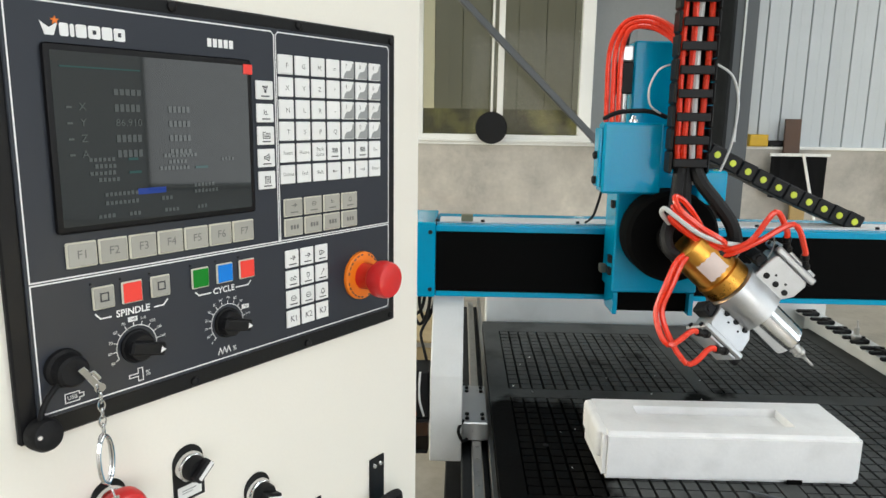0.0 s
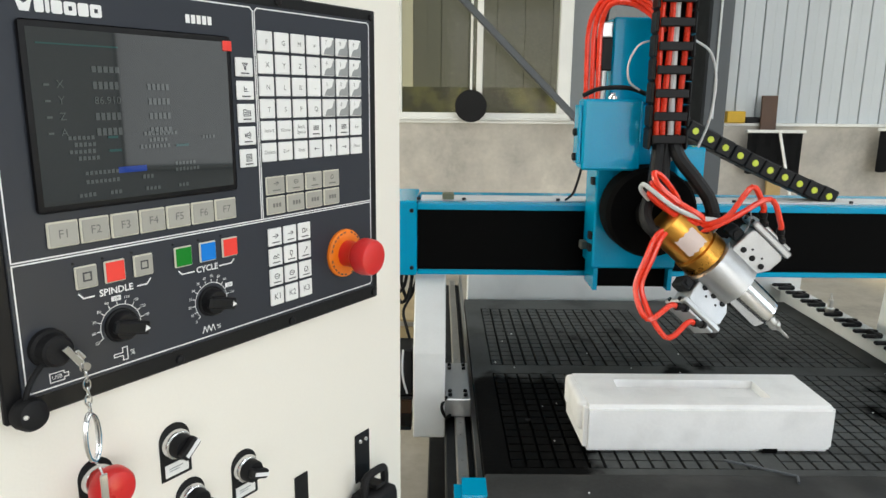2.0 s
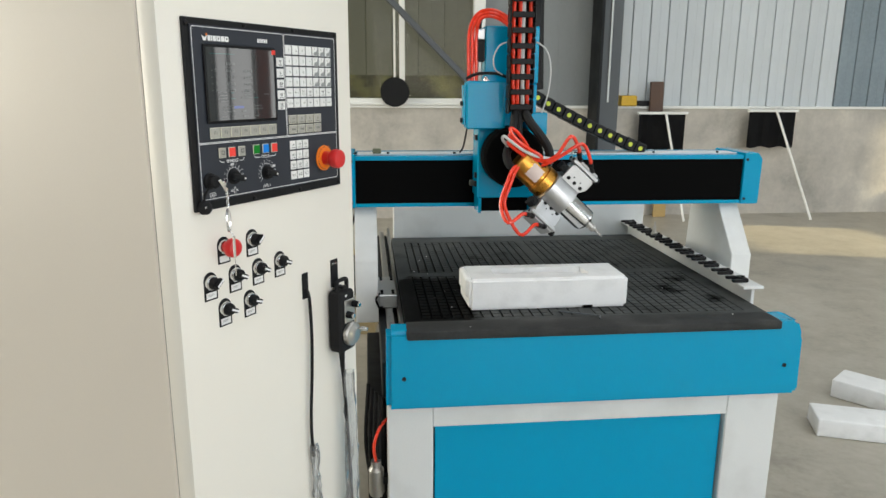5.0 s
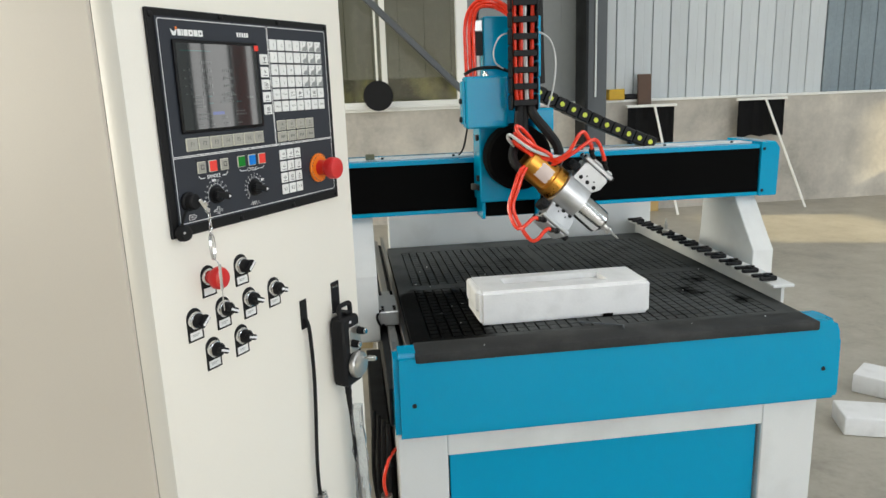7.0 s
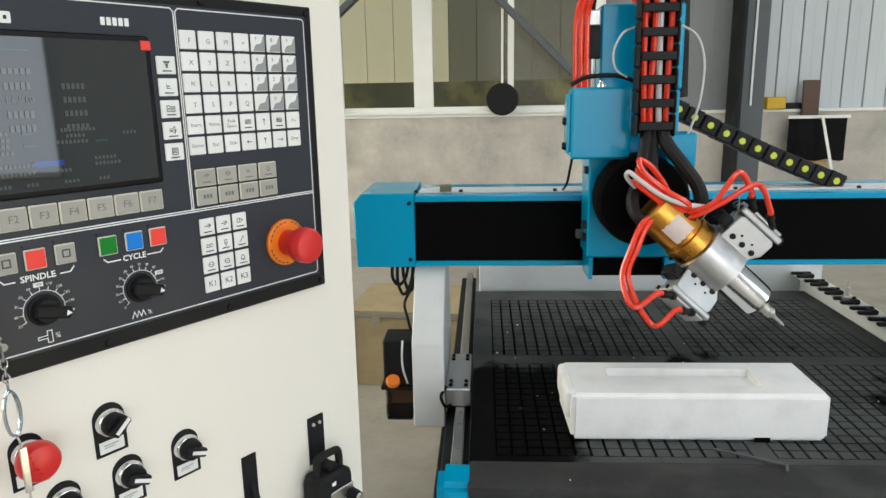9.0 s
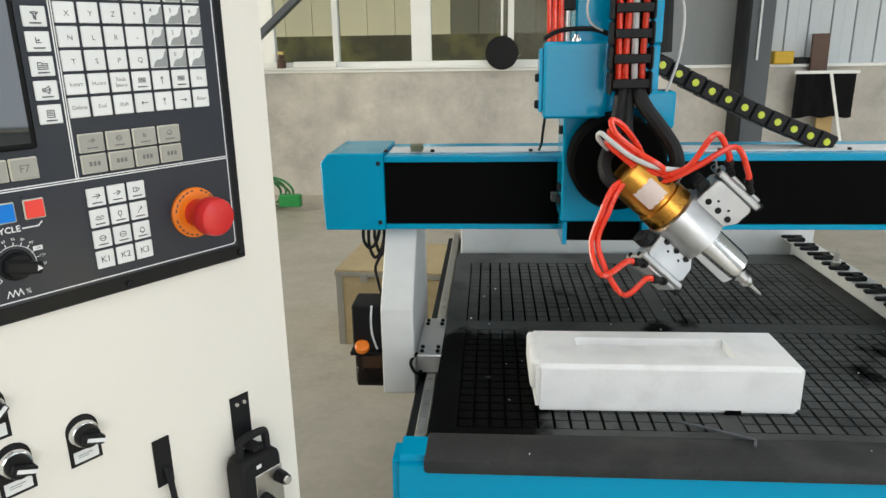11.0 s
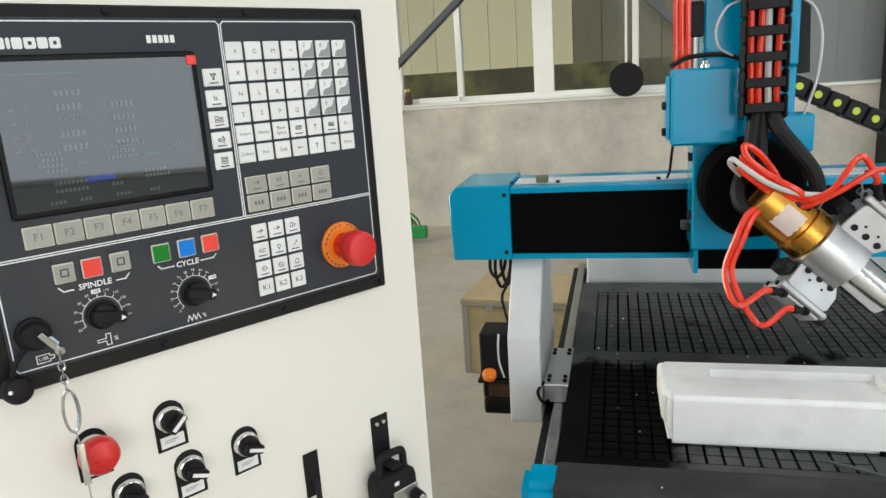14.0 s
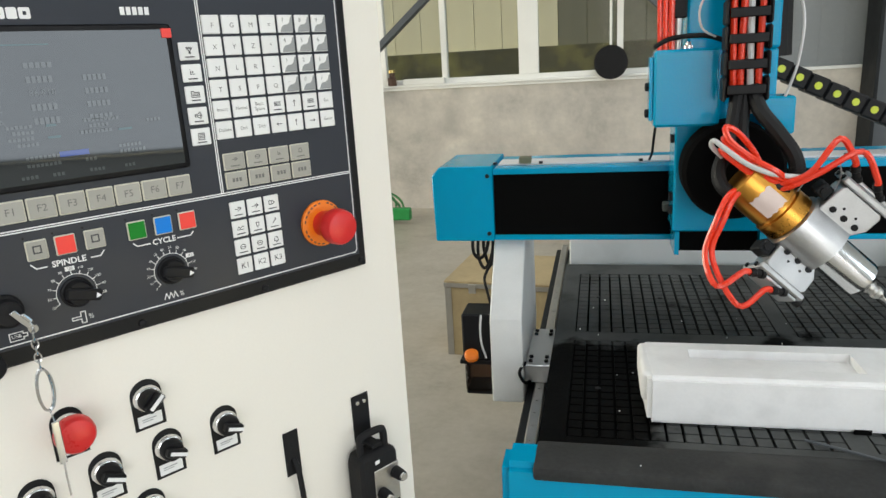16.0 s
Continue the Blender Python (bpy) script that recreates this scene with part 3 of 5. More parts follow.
    bm = B(x - 0.013, x + 0.013, 1.40, 3.21, 0.715, 0.742, 0.003)
    rl = mp("linear_rail", bm, M_STEEL, "steel guide rail")
    bolt = L([(0, 0.0045), (0.003, 0.0045)], (0, 0, 0), (0, 0, 1), 8)
    bolt = to_mesh("bolt", bolt, M_STEEL)
    for k in range(29):
        part("bolt", bolt, None, rl, m=pose(x, 1.44 + 0.062 * k, 0.741))
mp("rack_strip", B(0.084, 0.098, 1.40, 3.21, 0.7155, 0.76), M_STEEL, "toothed steel rack")
# front cover with clipped upper corners
bm = bmesh.new()
prism(bm, [(0.028, 0.602), (1.308, 0.602), (1.304, 0.79), (1.285, 0.842), (1.262, 0.846), (0.030, 0.846)], "y", 1.30, 1.388, 0.014, 4)
cover = mp("front_cover", bm, M_BLUE_COVER, "glossy blue front cover")
for x in (0.08, 1.247):
    mp("screw", L([(0, 0.007), (0.003, 0.006)], (x, 1.301, 0.702), (0, -1, 0), 12), M_BLACK, parent=cover)

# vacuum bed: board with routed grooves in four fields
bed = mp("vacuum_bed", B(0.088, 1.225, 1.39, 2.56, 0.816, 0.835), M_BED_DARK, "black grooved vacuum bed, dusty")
XS, YS = ((0.141, 0.638), (0.681, 1.163)), ((1.413, 1.885), (1.945, 2.447))
for a, b in XS:
    for c, d in YS:
        bm = bmesh.new()
        nx, ny = 16, 15
        px, py, g, h = (b - a) / nx, (d - c) / ny, 0.0058, 0.0046
        for i in range(nx):
            for j in range(ny):
                x, y = a + i * px, c + j * py
                vs = [bm.verts.new((xx, yy, zz)) for zz in (0.8352, 0.845) for xx, yy in ((x + g / 2, y + h / 2), (x + px - g / 2, y + h / 2), (x + px - g / 2, y + py - h / 2), (x + g / 2, y + py - h / 2))]
                bm.faces.new(vs[4:])
                for k in range(4):
                    bm.faces.new((vs[k], vs[(k + 1) % 4], vs[4 + (k + 1) % 4], vs[4 + k]))
        fd = mp("grooved_board", bm, M_BED, parent=bed, smooth=False)
        tagged(fd, kind="stuff")
bm = bmesh.new()
for a, b, c, d in ((0.0885, 0.140, 1.39, 2.558), (1.164, 1.224, 1.39, 2.558), (0.140, 1.164, 2.448, 2.558), (0.140, 1.164, 1.886, 1.944), (0.140, 1.164, 1.39, 1.412), (0.639, 0.680, 1.412, 1.886), (0.639, 0.680, 1.944, 2.448)):
    box(bm, a, b, c, d, 0.8345, 0.8452)
mp("bed_border", bm, M_BED, parent=bed, smooth=False)
mp("bed_plank", B(0.088, 1.222, 1.292, 1.389, 0.8205, 0.848, 0.006, seg=2), M_BED_PLANK, "dusty black front board", parent=bed)
bm = bmesh.new()
for k in range(7):
    x = 0.2 + 0.155 * k
    for y in (1.62, 2.22):
        mp("bed_screw", L([(0, 0.007), (0.0015, 0.006)], (x + 0.02 * (k % 2), y, 0.8448), (0, 0, 1), 10), M_BLACK, parent=bed)
mp("rear_panel", B(0.10, 1.30, 2.60, 2.66, 0.72, 0.985, 0.004), M_WHITE, "white rear cross panel")

# gantry uprights (boot-shaped side plates)
for name, x0, x1 in (("upright", -0.064, 0.016), ("upright", 1.325, 1.402)):
    bm = bmesh.new()
    prism(bm, [(1.81, 0.70), (2.16, 0.70), (2.20, 0.80), (2.17, 1.105), (1.955, 1.105), (1.81, 0.925)], "x", x0, x1, 0.003)
    mp("upright", bm, M_WHITE, "white boot-shaped gantry upright")
for sx in (0.0, 1.195):
    br = mp("carriage", B(0.0178 + sx, 0.084 + sx, 1.84, 2.09, 0.743, 0.792, 0.003), M_ALU, "bright bearing block on the rail")
    for y in (1.862, 1.888, 2.042, 2.068):
        for x in (0.030, 0.070):
            mp("bolt", L([(0, 0.0055), (0.006, 0.005)], (x + sx, y, 0.7915), (0, 0, 1), 10), M_BLACK, parent=br)
mp("carriage_hose", T([(0.020, 1.835, 0.80), (0.008, 1.80, 0.79), (0.018, 1.815, 0.755), (0.03, 1.835, 0.75)], 0.004), M_RUBBER)

# gantry beam
beam = mp("gantry_beam", B(-0.058, 1.396, 1.93, 2.14, 1.098, 1.284, 0.003), M_BLUE, "long blue gantry beam")
mp("top_strip", B(-0.05, 1.39, 1.965, 2.05, 1.2845, 1.288), M_WHITE, parent=beam)
bm = bmesh.new()
box(bm, -0.0575, 1.3955, 1.924, 1.9295, 1.1135, 1.268)
mp("dust_cover", bm, M_BELLOWS, "smooth black dust cover", parent=beam)
for z0, z1 in ((1.100, 1.113), (1.2685, 1.283)):
    mp("edge_strip", B(-0.058, 1.396, 1.920, 1.9295, z0, z1, 0.001), M_BLUE, parent=beam)
bm = bmesh.new()
prism(bm, [(-0.059, 1.098), (-0.059, 1.291), (-0.195, 1.291), (-0.216, 1.268), (-0.212, 1.098)], "y", 1.916, 2.15, 0.003)
mp("end_cap", bm, M_BLUE, "blue end cap with clipped corner", parent=beam)
bm = bmesh.new()
prism(bm, [(1.397, 1.098), (1.397, 1.291), (1.452, 1.291), (1.470, 1.268), (1.467, 1.098)], "y", 1.916, 2.15, 0.003)
mp("end_cap", bm, M_BLUE, parent=beam)
for x, y, z in ((-0.072, 1.917, 1.266), (-0.072, 1.917, 1.118), (1.409, 1.917, 1.266), (1.409, 1.917, 1.118)):
    mp("screw", L([(0, 0.006), (0.004, 0.005)], (x, y, z), (0, -1, 0), 10), M_BLACK, parent=beam)
for x in (-0.055, 0.06, 0.30, 0.75, 1.05, 1.30):
    mp("screw", L([(0, 0.005), (0.006, 0.005)], (x, 1.945, 1.29), (0, 0, 1), 10), M_BLACK, parent=beam)
mp("limit_switch", B(0.005, 0.035, 1.95, 1.975, 1.29, 1.307, 0.002), M_FAR_DARK, "small olive limit switch", parent=beam)

# cables and lubricator on the left upright
for k, (dx, low) in enumerate(((0, 1.03), (0.014, 1.015), (0.03, 1.035))):
    mp("hanging_cable", T([(-0.13 + dx, 2.0, 1.10), (-0.132 + dx, 2.0, low + 0.02), (-0.115 + dx, 1.99, low - 0.012 * k), (-0.095 + dx, 1.99, low + 0.02), (-0.085 + dx, 2.0, 1.10)], 0.0045), M_RUBBER)
mp("hanging_cable", T([(-0.075, 1.99, 1.10), (-0.078, 1.98, 1.03), (-0.095, 1.95, 0.99), (-0.085, 1.93, 0.95), (-0.075, 1.92, 0.90), (-0.10, 1.90, 0.86)], 0.004), M_RUBBER)
lub = mp("lubricator", B(-0.142, -0.066, 1.84, 1.93, 0.80, 0.925, 0.004), M_BLACK, "black oil pump with orange cap")
mp("pump_shelf", B(-0.150, -0.066, 1.835, 1.935, 0.790, 0.80, 0.002), M_BLACK, parent=lub)
mp("oil_tank", B(-0.140, -0.068, 1.845, 1.93, 0.705, 0.79, 0.006), M_RESERVOIR, "smoky oil tank", parent=lub)
mp("oil_base", B(-0.138, -0.070, 1.847, 1.928, 0.700, 0.712, 0.003), M_RUBBER, parent=lub)
mp("cap", L([(0, 0.018), (0.012, 0.018), (0.016, 0.013)], (-0.116, 1.826, 0.815), (0, -0.5, 0.9), 16), M_ORANGE, "orange filler cap", parent=lub)
mp("oil_pipe", T([(-0.09, 1.838, 0.925), (-0.092, 1.83, 0.89), (-0.09, 1.83, 0.85), (-0.08, 1.834, 0.81)], 0.0028), M_CLEAR_HOSE, parent=lub)
# filter, hose and cables between machine and cabinet; black box added for the shade
mp("air_filter", L([(0, 0.020), (0.01, 0.024), (0.09, 0.024), (0.10, 0.016), (0.12, 0.016)], (-0.004, 1.40, 0.27), (0, 0, 1), 16), M_STEEL, "small steel air filter")
mp("air_hose", T([(-0.004, 1.40, 0.385), (-0.010, 1.385, 0.43), (-0.006, 1.38, 0.47), (0.012, 1.41, 0.50), (0.034, 1.44, 0.51)], 0.005), M_HOSE)
mp("filter_bracket", B(0.012, 0.034, 1.39, 1.41, 0.31, 0.34, 0.002), M_BLACK)
for k in range(4):
    mp("cable", T([(0.012 - 0.012 * k, 1.42 + 0.03 * k, 0.60), (0.006 - 0.014 * k, 1.41 + 0.03 * k, 0.4), (0.012 - 0.010 * k, 1.42 + 0.03 * k, 0.2), (0.012 - 0.014 * k, 1.42 + 0.02 * k, 0.005)], 0.006), M_RUBBER)
mp("wiring_duct", B(-0.03, 0.030, 1.49, 2.48, 0.05, 0.42, 0.004), M_BLACK, "black box added along the base for the gap's shade")

# Z carriage, at the height and place where it works
SH = pose(0.006, 0, 0.018)
zc = mp("z_carriage", B(0.357, 0.556, 1.80, 1.915, 1.132, 1.52, 0.004), M_BLUE, "upright blue carriage plate")
mp("tower", B(0.374, 0.556, 1.79, 1.915, 1.5205, 1.705, 0.004), M_BLUE, parent=zc)
bm = bmesh.new()
box(bm, 0.362, 0.372, 1.80, 1.9, 1.078, 1.131)
box(bm, 0.541, 0.551, 1.80, 1.9, 1.078, 1.131)
box(bm, 0.372, 0.541, 1.83, 1.9, 1.080, 1.131)
mp("lower_bracket", bm, M_BLUE, parent=zc, smooth=False)
# black sheet standing in for the shade inside the bracket
mp("bracket_shade", B(0.373, 0.540, 1.822, 1.8295, 1.082, 1.130), M_BELLOWS, parent=zc)
mp("motor_housing", B(0.306, 0.436, 1.735, 1.799, 1.372, 1.528, 0.005), M_BLUE, "blue motor housing", parent=zc)
mp("side_cover", B(0.2975, 0.3055, 1.745, 1.795, 1.385, 1.515, 0.002), M_BLUE, parent=zc)
for z in (1.40, 1.455):
    mp("knob", L([(0, 0.009), (0.006, 0.009), (0.008, 0.006)], (0.2975, 1.765, z), (-1, 0, 0), 14), M_BLACK, parent=zc)
mp("connector", L([(0, 0.010), (0.006, 0.010), (0.007, 0.006), (0.014, 0.005)], (0.375, 1.765, 1.528), (0, 0, 1), 12), M_CHROME, parent=zc)
mp("cable_tray", B(0.5125, 0.576, 1.72, 1.799, 1.352, 1.427, 0.004), M_BLUE, parent=zc)
for z in (1.17, 1.20, 1.33):
    mp("clip", B(0.349, 0.3565, 1.81, 1.83, z, z + 0.018, 0.001), M_BLACK, parent=zc)
mp("clip", B(0.340, 0.3565, 1.86, 1.885, 1.165, 1.185, 0.002), M_FAR_DARK, parent=zc)
# servo behind, with its connectors
mp("servo_motor", B(0.336, 0.3725, 1.785, 1.83, 1.590, 1.660, 0.003), M_BLACK, "black servo motor", parent=zc)
mp("motor_shaft", R((0.356, 1.80, 1.528), (0.356, 1.80, 1.59), 0.010), M_STEEL, parent=zc)
mp("motor_cap", B(0.345, 0.3725, 1.79, 1.825, 1.6605, 1.695, 0.003), M_ALU, parent=zc)
mp("motor_plug", T([(0.355, 1.80, 1.695), (0.358, 1.79, 1.725), (0.375, 1.78, 1.735), (0.41, 1.77, 1.73)], 0.007), M_RUBBER, parent=zc)
mp("tie", T([(0.308, 1.76, 1.535), (0.34, 1.74, 1.55), (0.40, 1.735, 1.552), (0.44, 1.74, 1.54)], 0.005), M_RUBBER, parent=zc)
# upper hoses that loop over the tower
for k in range(3):
    d = 0.011 * k
    mp("air_hose", T([(0.322 + d, 1.80 - d, 1.515), (0.320 + d, 1.80 - d, 1.60), (0.320 + d, 1.80 - d, 1.672), (0.329 + d * 0.8, 1.79 - d, 1.716 - d * 0.3), (0.354 + d * 0.3, 1.780 - d, 1.746 - d * 0.8), (0.395, 1.758 - d * 0.6, 1.750 - d), (0.432, 1.728, 1.728 - d), (0.456, 1.690, 1.690 - d)], 0.0056), M_HOSE)
mp("cable", T([(0.314, 1.77, 1.375), (0.312, 1.79, 1.345), (0.313, 1.85, 1.305), (0.314, 1.945, 1.276)], 0.003), M_RUBBER)

# upright cable chain full of red hoses
chain = mp("cable_chain", B(0.436, 0.504, 1.6985, 1.703, 1.43, 2.12), M_BLACK, "black open cable chain carrying red hoses")
for k in range(15):
    z = 1.425 + 0.047 * k
    bm = bmesh.new()
    box(bm, 0.428, 0.435, 1.655, 1.698, z, z + 0.0462, 0.004)
    box(bm, 0.505, 0.512, 1.655, 1.698, z, z + 0.0462, 0.004)
    box(bm, 0.4355, 0.5045, 1.650, 1.657, z + 0.013, z + 0.031, 0.002)
    mp("chain_link", bm, M_BLACK, parent=chain)
for k, x in enumerate((0.447, 0.461, 0.478, 0.494)):
    mat = M_CLEAR_HOSE if k == 2 else M_HOSE
    mp("air_hose", T([(x + 0.006, 1.68, 1.40), (x, 1.675, 1.5), (x - 0.004 * (-1) ** k, 1.674, 1.7), (x, 1.675, 1.9), (x, 1.68, 2.13)], 0.0066), mat, parent=chain)
mp("chain_bend", T([(0.471, 1.69, 2.11), (0.48, 1.74, 2.22), (0.52, 1.84, 2.25), (0.56, 1.93, 2.18), (0.58, 1.97, 2.02), (0.59, 2.00, 1.75), (0.60, 2.01, 1.50)], 0.03, 8), M_BLACK, parent=chain)
SH = Matrix()
# side chain with lime buttons running down to the beam
sa, sb = Vector((0.600, 2.0, 1.494)), Vector((1.045, 2.0, 1.292))
dirn = (sb - sa).normalized()
nrm = Vector((-dirn.z, 0, dirn.x))
if nrm.z < 0:
    nrm = -nrm
side = mp("side_chain", T([sa + Vector((-0.02, 0.03, 0)), (sa + sb) / 2 + Vector((0, 0.03, -0.012)), sb + Vector((0, 0.03, 0))], 0.012), M_BLACK, "black cable chain with lime buttons")
nl = 11
for k in range(nl):
    c = sa + (sb - sa) * ((k + 0.3) / nl) - Vector((0, 0, 0.010 * math.sin(math.pi * k / nl)))
    m = Matrix.Translation(c) @ Matrix((( dirn.x, 0, nrm.x, 0), (0, 1, 0, 0), (dirn.z, 0, nrm.z, 0), (0, 0, 0, 1)))
    bm = bmesh.new()
    box(bm, -0.0224, 0.0224, -0.01, 0.06, -0.022, 0.022, 0.004, m=m)
    mp("chain_link", bm, M_BLACK, parent=side)
    mp("link_button", L([(0, 0.0088), (0.002, 0.0080)], c + Vector((0, -0.010, 0)), (0, -1, 0), 16), M_LIME, parent=side)
SH = pose(0.006, 0, 0.018)
mp("white_cable", T([(0.428, 1.70, 1.648), (0.402, 1.69, 1.636), (0.385, 1.69, 1.60), (0.392, 1.70, 1.565), (0.42, 1.72, 1.548)], 0.0022), M_CLEAR_HOSE)
mp("white_cable", T([(0.525, 1.70, 1.65), (0.556, 1.69, 1.625), (0.572, 1.69, 1.57), (0.566, 1.69, 1.49), (0.550, 1.70, 1.428)], 0.0028), M_CLEAR_HOSE)

# swivel head
PIV = Vector((0.467, 1.70, 1.280))
TILT = 48.0
TOOL = Matrix.Translation(PIV) @ Matrix.Rotation(radians(-TILT), 4, "Y") @ Matrix.Translation((0, -0.10, 0))
disc = mp("swivel_disc", L([(0, 0.098), (0.006, 0.102), (0.075, 0.102), (0.085, 0.094)], PIV + Vector((0, 0.099, 0)), (0, -1, 0), 48), M_BELLOWS, "black round swivel joint")
mp("swivel_hub", L([(0, 0.040), (0.04, 0.038), (0.055, 0.03)], PIV + Vector((0, 0.013, 0)), (0, -1, 0), 32), M_BELLOWS, parent=disc)


def head(name, bm, mat, label="", parent=None, smooth=True):
    bmesh.ops.transform(bm, matrix=TOOL, verts=bm.verts)
    return mp(name, bm, mat, label, parent, smooth)


sp = head("spindle", L([(-0.014, 0.040), (-0.010, 0.047), (0.0, 0.048), (0.070, 0.048), (0.072, 0.045), (0.078, 0.045), (0.080, 0.051), (0.110, 0.051), (0.112, 0.047), (0.122, 0.047)], (0, 0, 0), (0, 0, -1), 40), M_GOLD, "gold anodised spindle motor")
barrel = head("barrel", L([(0.185, 0.040), (0.205, 0.0385), (0.280, 0.0385), (0.288, 0.0375), (0.298, 0.027), (0.301, 0.018)], (0, 0, 0), (0, 0, -1), 40), M_CHROME, "polished steel spindle barrel", sp)
head("collet", L([(0.300, 0.014), (0.312, 0.014), (0.314, 0.011), (0.322, 0.011), (0.324, 0.013), (0.332, 0.012), (0.338, 0.006), (0.346, 0.0035), (0.365, 0.003), (0.372, 0.0012)], (0, 0, 0), (0, 0, -1), 20), M_STEEL, "steel collet with cutter", sp)
# milled sleeve with a bolted wing plate on either side
bm = bmesh.new()
lathe(bm, [(0.112, 0.050), (0.114, 0.058), (0.196, 0.058), (0.199, 0.050)], (0, 0, 0), (0, 0, -1), 48)
head("clamp", bm, M_CLAMP, "milled aluminium spindle clamp", sp)
for sx, lean in ((1, 4), (-1, 26)):
    W_ = Matrix.Translation((sx * 0.050, 0, 0)) @ Matrix.Rotation(radians(-sx * lean), 4, "Z")

    def wing(name, bm, mat, label="", parent=None):
        bmesh.ops.transform(bm, matrix=W_, verts=bm.verts)
        return head(name, bm, mat, label, parent or sp)

    bm = bmesh.new()
    pts = [(-0.006, -0.122), (0.052, -0.122), (0.058, -0.128), (0.058, -0.206), (0.050, -0.213), (0.020, -0.213), (-0.006, -0.196)]
    prism(bm, [(sx * a, b) for a, b in pts], "y", -0.034, 0.020, 0.002)
    plate = wing("wing_plate", bm, M_CLAMP, "drilled aluminium wing plate")
    for z in (-0.140, -0.166, -0.192):
        wing("bolt", L([(0, 0.0062), (0.003, 0.0060), (0.0032, 0.003)], (sx * 0.013, -0.0335, z), (0, -1, 0), 12), M_BLACK, "", plate)
    for z in (-0.153, -0.181):
        wing("dowel", L([(0, 0.0028), (0.001, 0.0026)], (sx * 0.026, -0.0337, z), (0, -1, 0), 8), M_BLACK, "", plate)
    bm = bmesh.new()
    box(bm, *sorted((sx * 0.0585, sx * 0.072)), -0.042, 0.026, -0.216, -0.112, 0.003)
    box(bm, *sorted((sx * 0.072, sx * 0.079)), -0.036, 0.020, -0.208, -0.122, 0.002)
    end = wing("end_block", bm, M_CLAMP, "narrow aluminium end block")
    bm = bmesh.new()
    box(bm, *sorted((sx * 0.014, sx * 0.040)), -0.026, 0.012, -0.1215, -0.096, 0.003)
    ear = wing("ear", bm, M_DARK_SHADED_STEEL, "dark steel ear")
    wing("bolt", L([(0, 0.0075), (0.004, 0.0072), (0.0042, 0.003)], (sx * 0.027, -0.0255, -0.108), (0, -1, 0), 12), M_BLACK, "", ear)
    for k, z in enumerate((-0.132, -0.184)):
        wing("fitting", L([(0, 0.0095), (0.008, 0.0095), (0.009, 0.0070), (0.020, 0.0070), (0.022, 0.0085), (0.032, 0.0080)], (sx * 0.074, -0.030, z), (sx * 0.55, -0.25, 0.8), 12), M_BLACK, "black push-in fitting", end)
    wing("stopper", L([(0, 0.010), (0.012, 0.010), (0.014, 0.006)], (sx * 0.066, -0.012, -0.2155), (0, 0, -1), 12), M_BLACK, "", end)
    for y in (-0.026, 0.008):
        wing("bolt", L([(0, 0.005), (0.004, 0.0046)], (sx * 0.066, y, -0.113), (0, 0, 1), 10), M_BLACK, "", end)
    if sx > 0:
        F1 = [TOOL @ W_ @ (Vector((0.074, -0.030, z)) + Vector((0.55, -0.25, 0.8)).normalized() * 0.030) for z in (-0.132, -0.184)]
    else:
        F2 = [TOOL @ W_ @ (Vector((-0.074, -0.030, z)) + Vector((-0.55, -0.25, 0.8)).normalized() * 0.030) for z in (-0.132, -0.184)]
bm = bmesh.new()
for k in range(7):
    a0, a1 = radians(-120 + 8 * k), radians(-112 + 8 * k)
    q = [bm.verts.new((0.0488 * math.cos(a), 0.0488 * math.sin(a), z - 0.003 * (n % 2))) for a, z, n in ((a0, -0.022, k), (a1, -0.022, k + 1), (a1, -0.066, k + 1), (a0, -0.066, k))]
    bm.faces.new(q)
bmesh.ops.remove_doubles(bm, verts=bm.verts, dist=1e-5)
head("sticker", bm, M_STICKER, "pale pink sticker", sp)

# hoses from the tied bundle to the fittings
up1 = (TOOL.to_3x3() @ Vector((0.55, -0.25, 0.8))).normalized()
up2 = (TOOL.to_3x3() @ Vector((-0.55, -0.25, 0.8))).normalized()
for k, f in enumerate(F1):
    d = 0.012 * k
    mp("air_hose", T([(0.500, 1.578, 1.276 - d * 0.5), (0.532, 1.560, 1.284 - d * 0.8), (0.568 + d, 1.548, 1.306 - d * 0.3), f + up1 * (0.045 + d) + Vector((-0.022, 0, 0.010)), f + up1 * 0.016, f], 0.0058), M_HOSE)
for k, f in enumerate(F2):
    d = 0.013 * k
    mp("air_hose", T([(0.500, 1.582, 1.268), (0.462 + d, 1.572, 1.270), (0.432 + d, 1.560, 1.262), (0.410 + d, 1.552, 1.215), (0.392 + d, 1.548, 1.150 - d * 0.3), f + up2 * 0.050 + Vector((-0.012, 0, -0.030 - d * 0.2)), f + up2 * 0.014, f], 0.0058), M_HOSE)
for k in range(3):
    d = 0.011 * k
    mp("air_hose", T([(0.556 - d, 1.582, 1.278), (0.515, 1.566 - d * 0.5, 1.284 + d * 0.8), (0.470, 1.566, 1.300 + d * 1.3), (0.436 - d * 0.2, 1.576, 1.326 + d * 1.6), (0.420 + d * 0.3, 1.592, 1.342 + d * 1.9), (0.430 + d, 1.604, 1.330 + d * 1.8), (0.462 + d, 1.606, 1.306 + d), (0.500, 1.602, 1.286)], 0.0058), M_HOSE)
mp("grey_hose", T([(0.552, 1.566, 1.292), (0.505, 1.556, 1.300), (0.462, 1.558, 1.318), (0.424, 1.572, 1.346), (0.406, 1.588, 1.360), (0.404, 1.600, 1.348), (0.425, 1.612, 1.326)], 0.0048), M_CLEAR_HOSE)
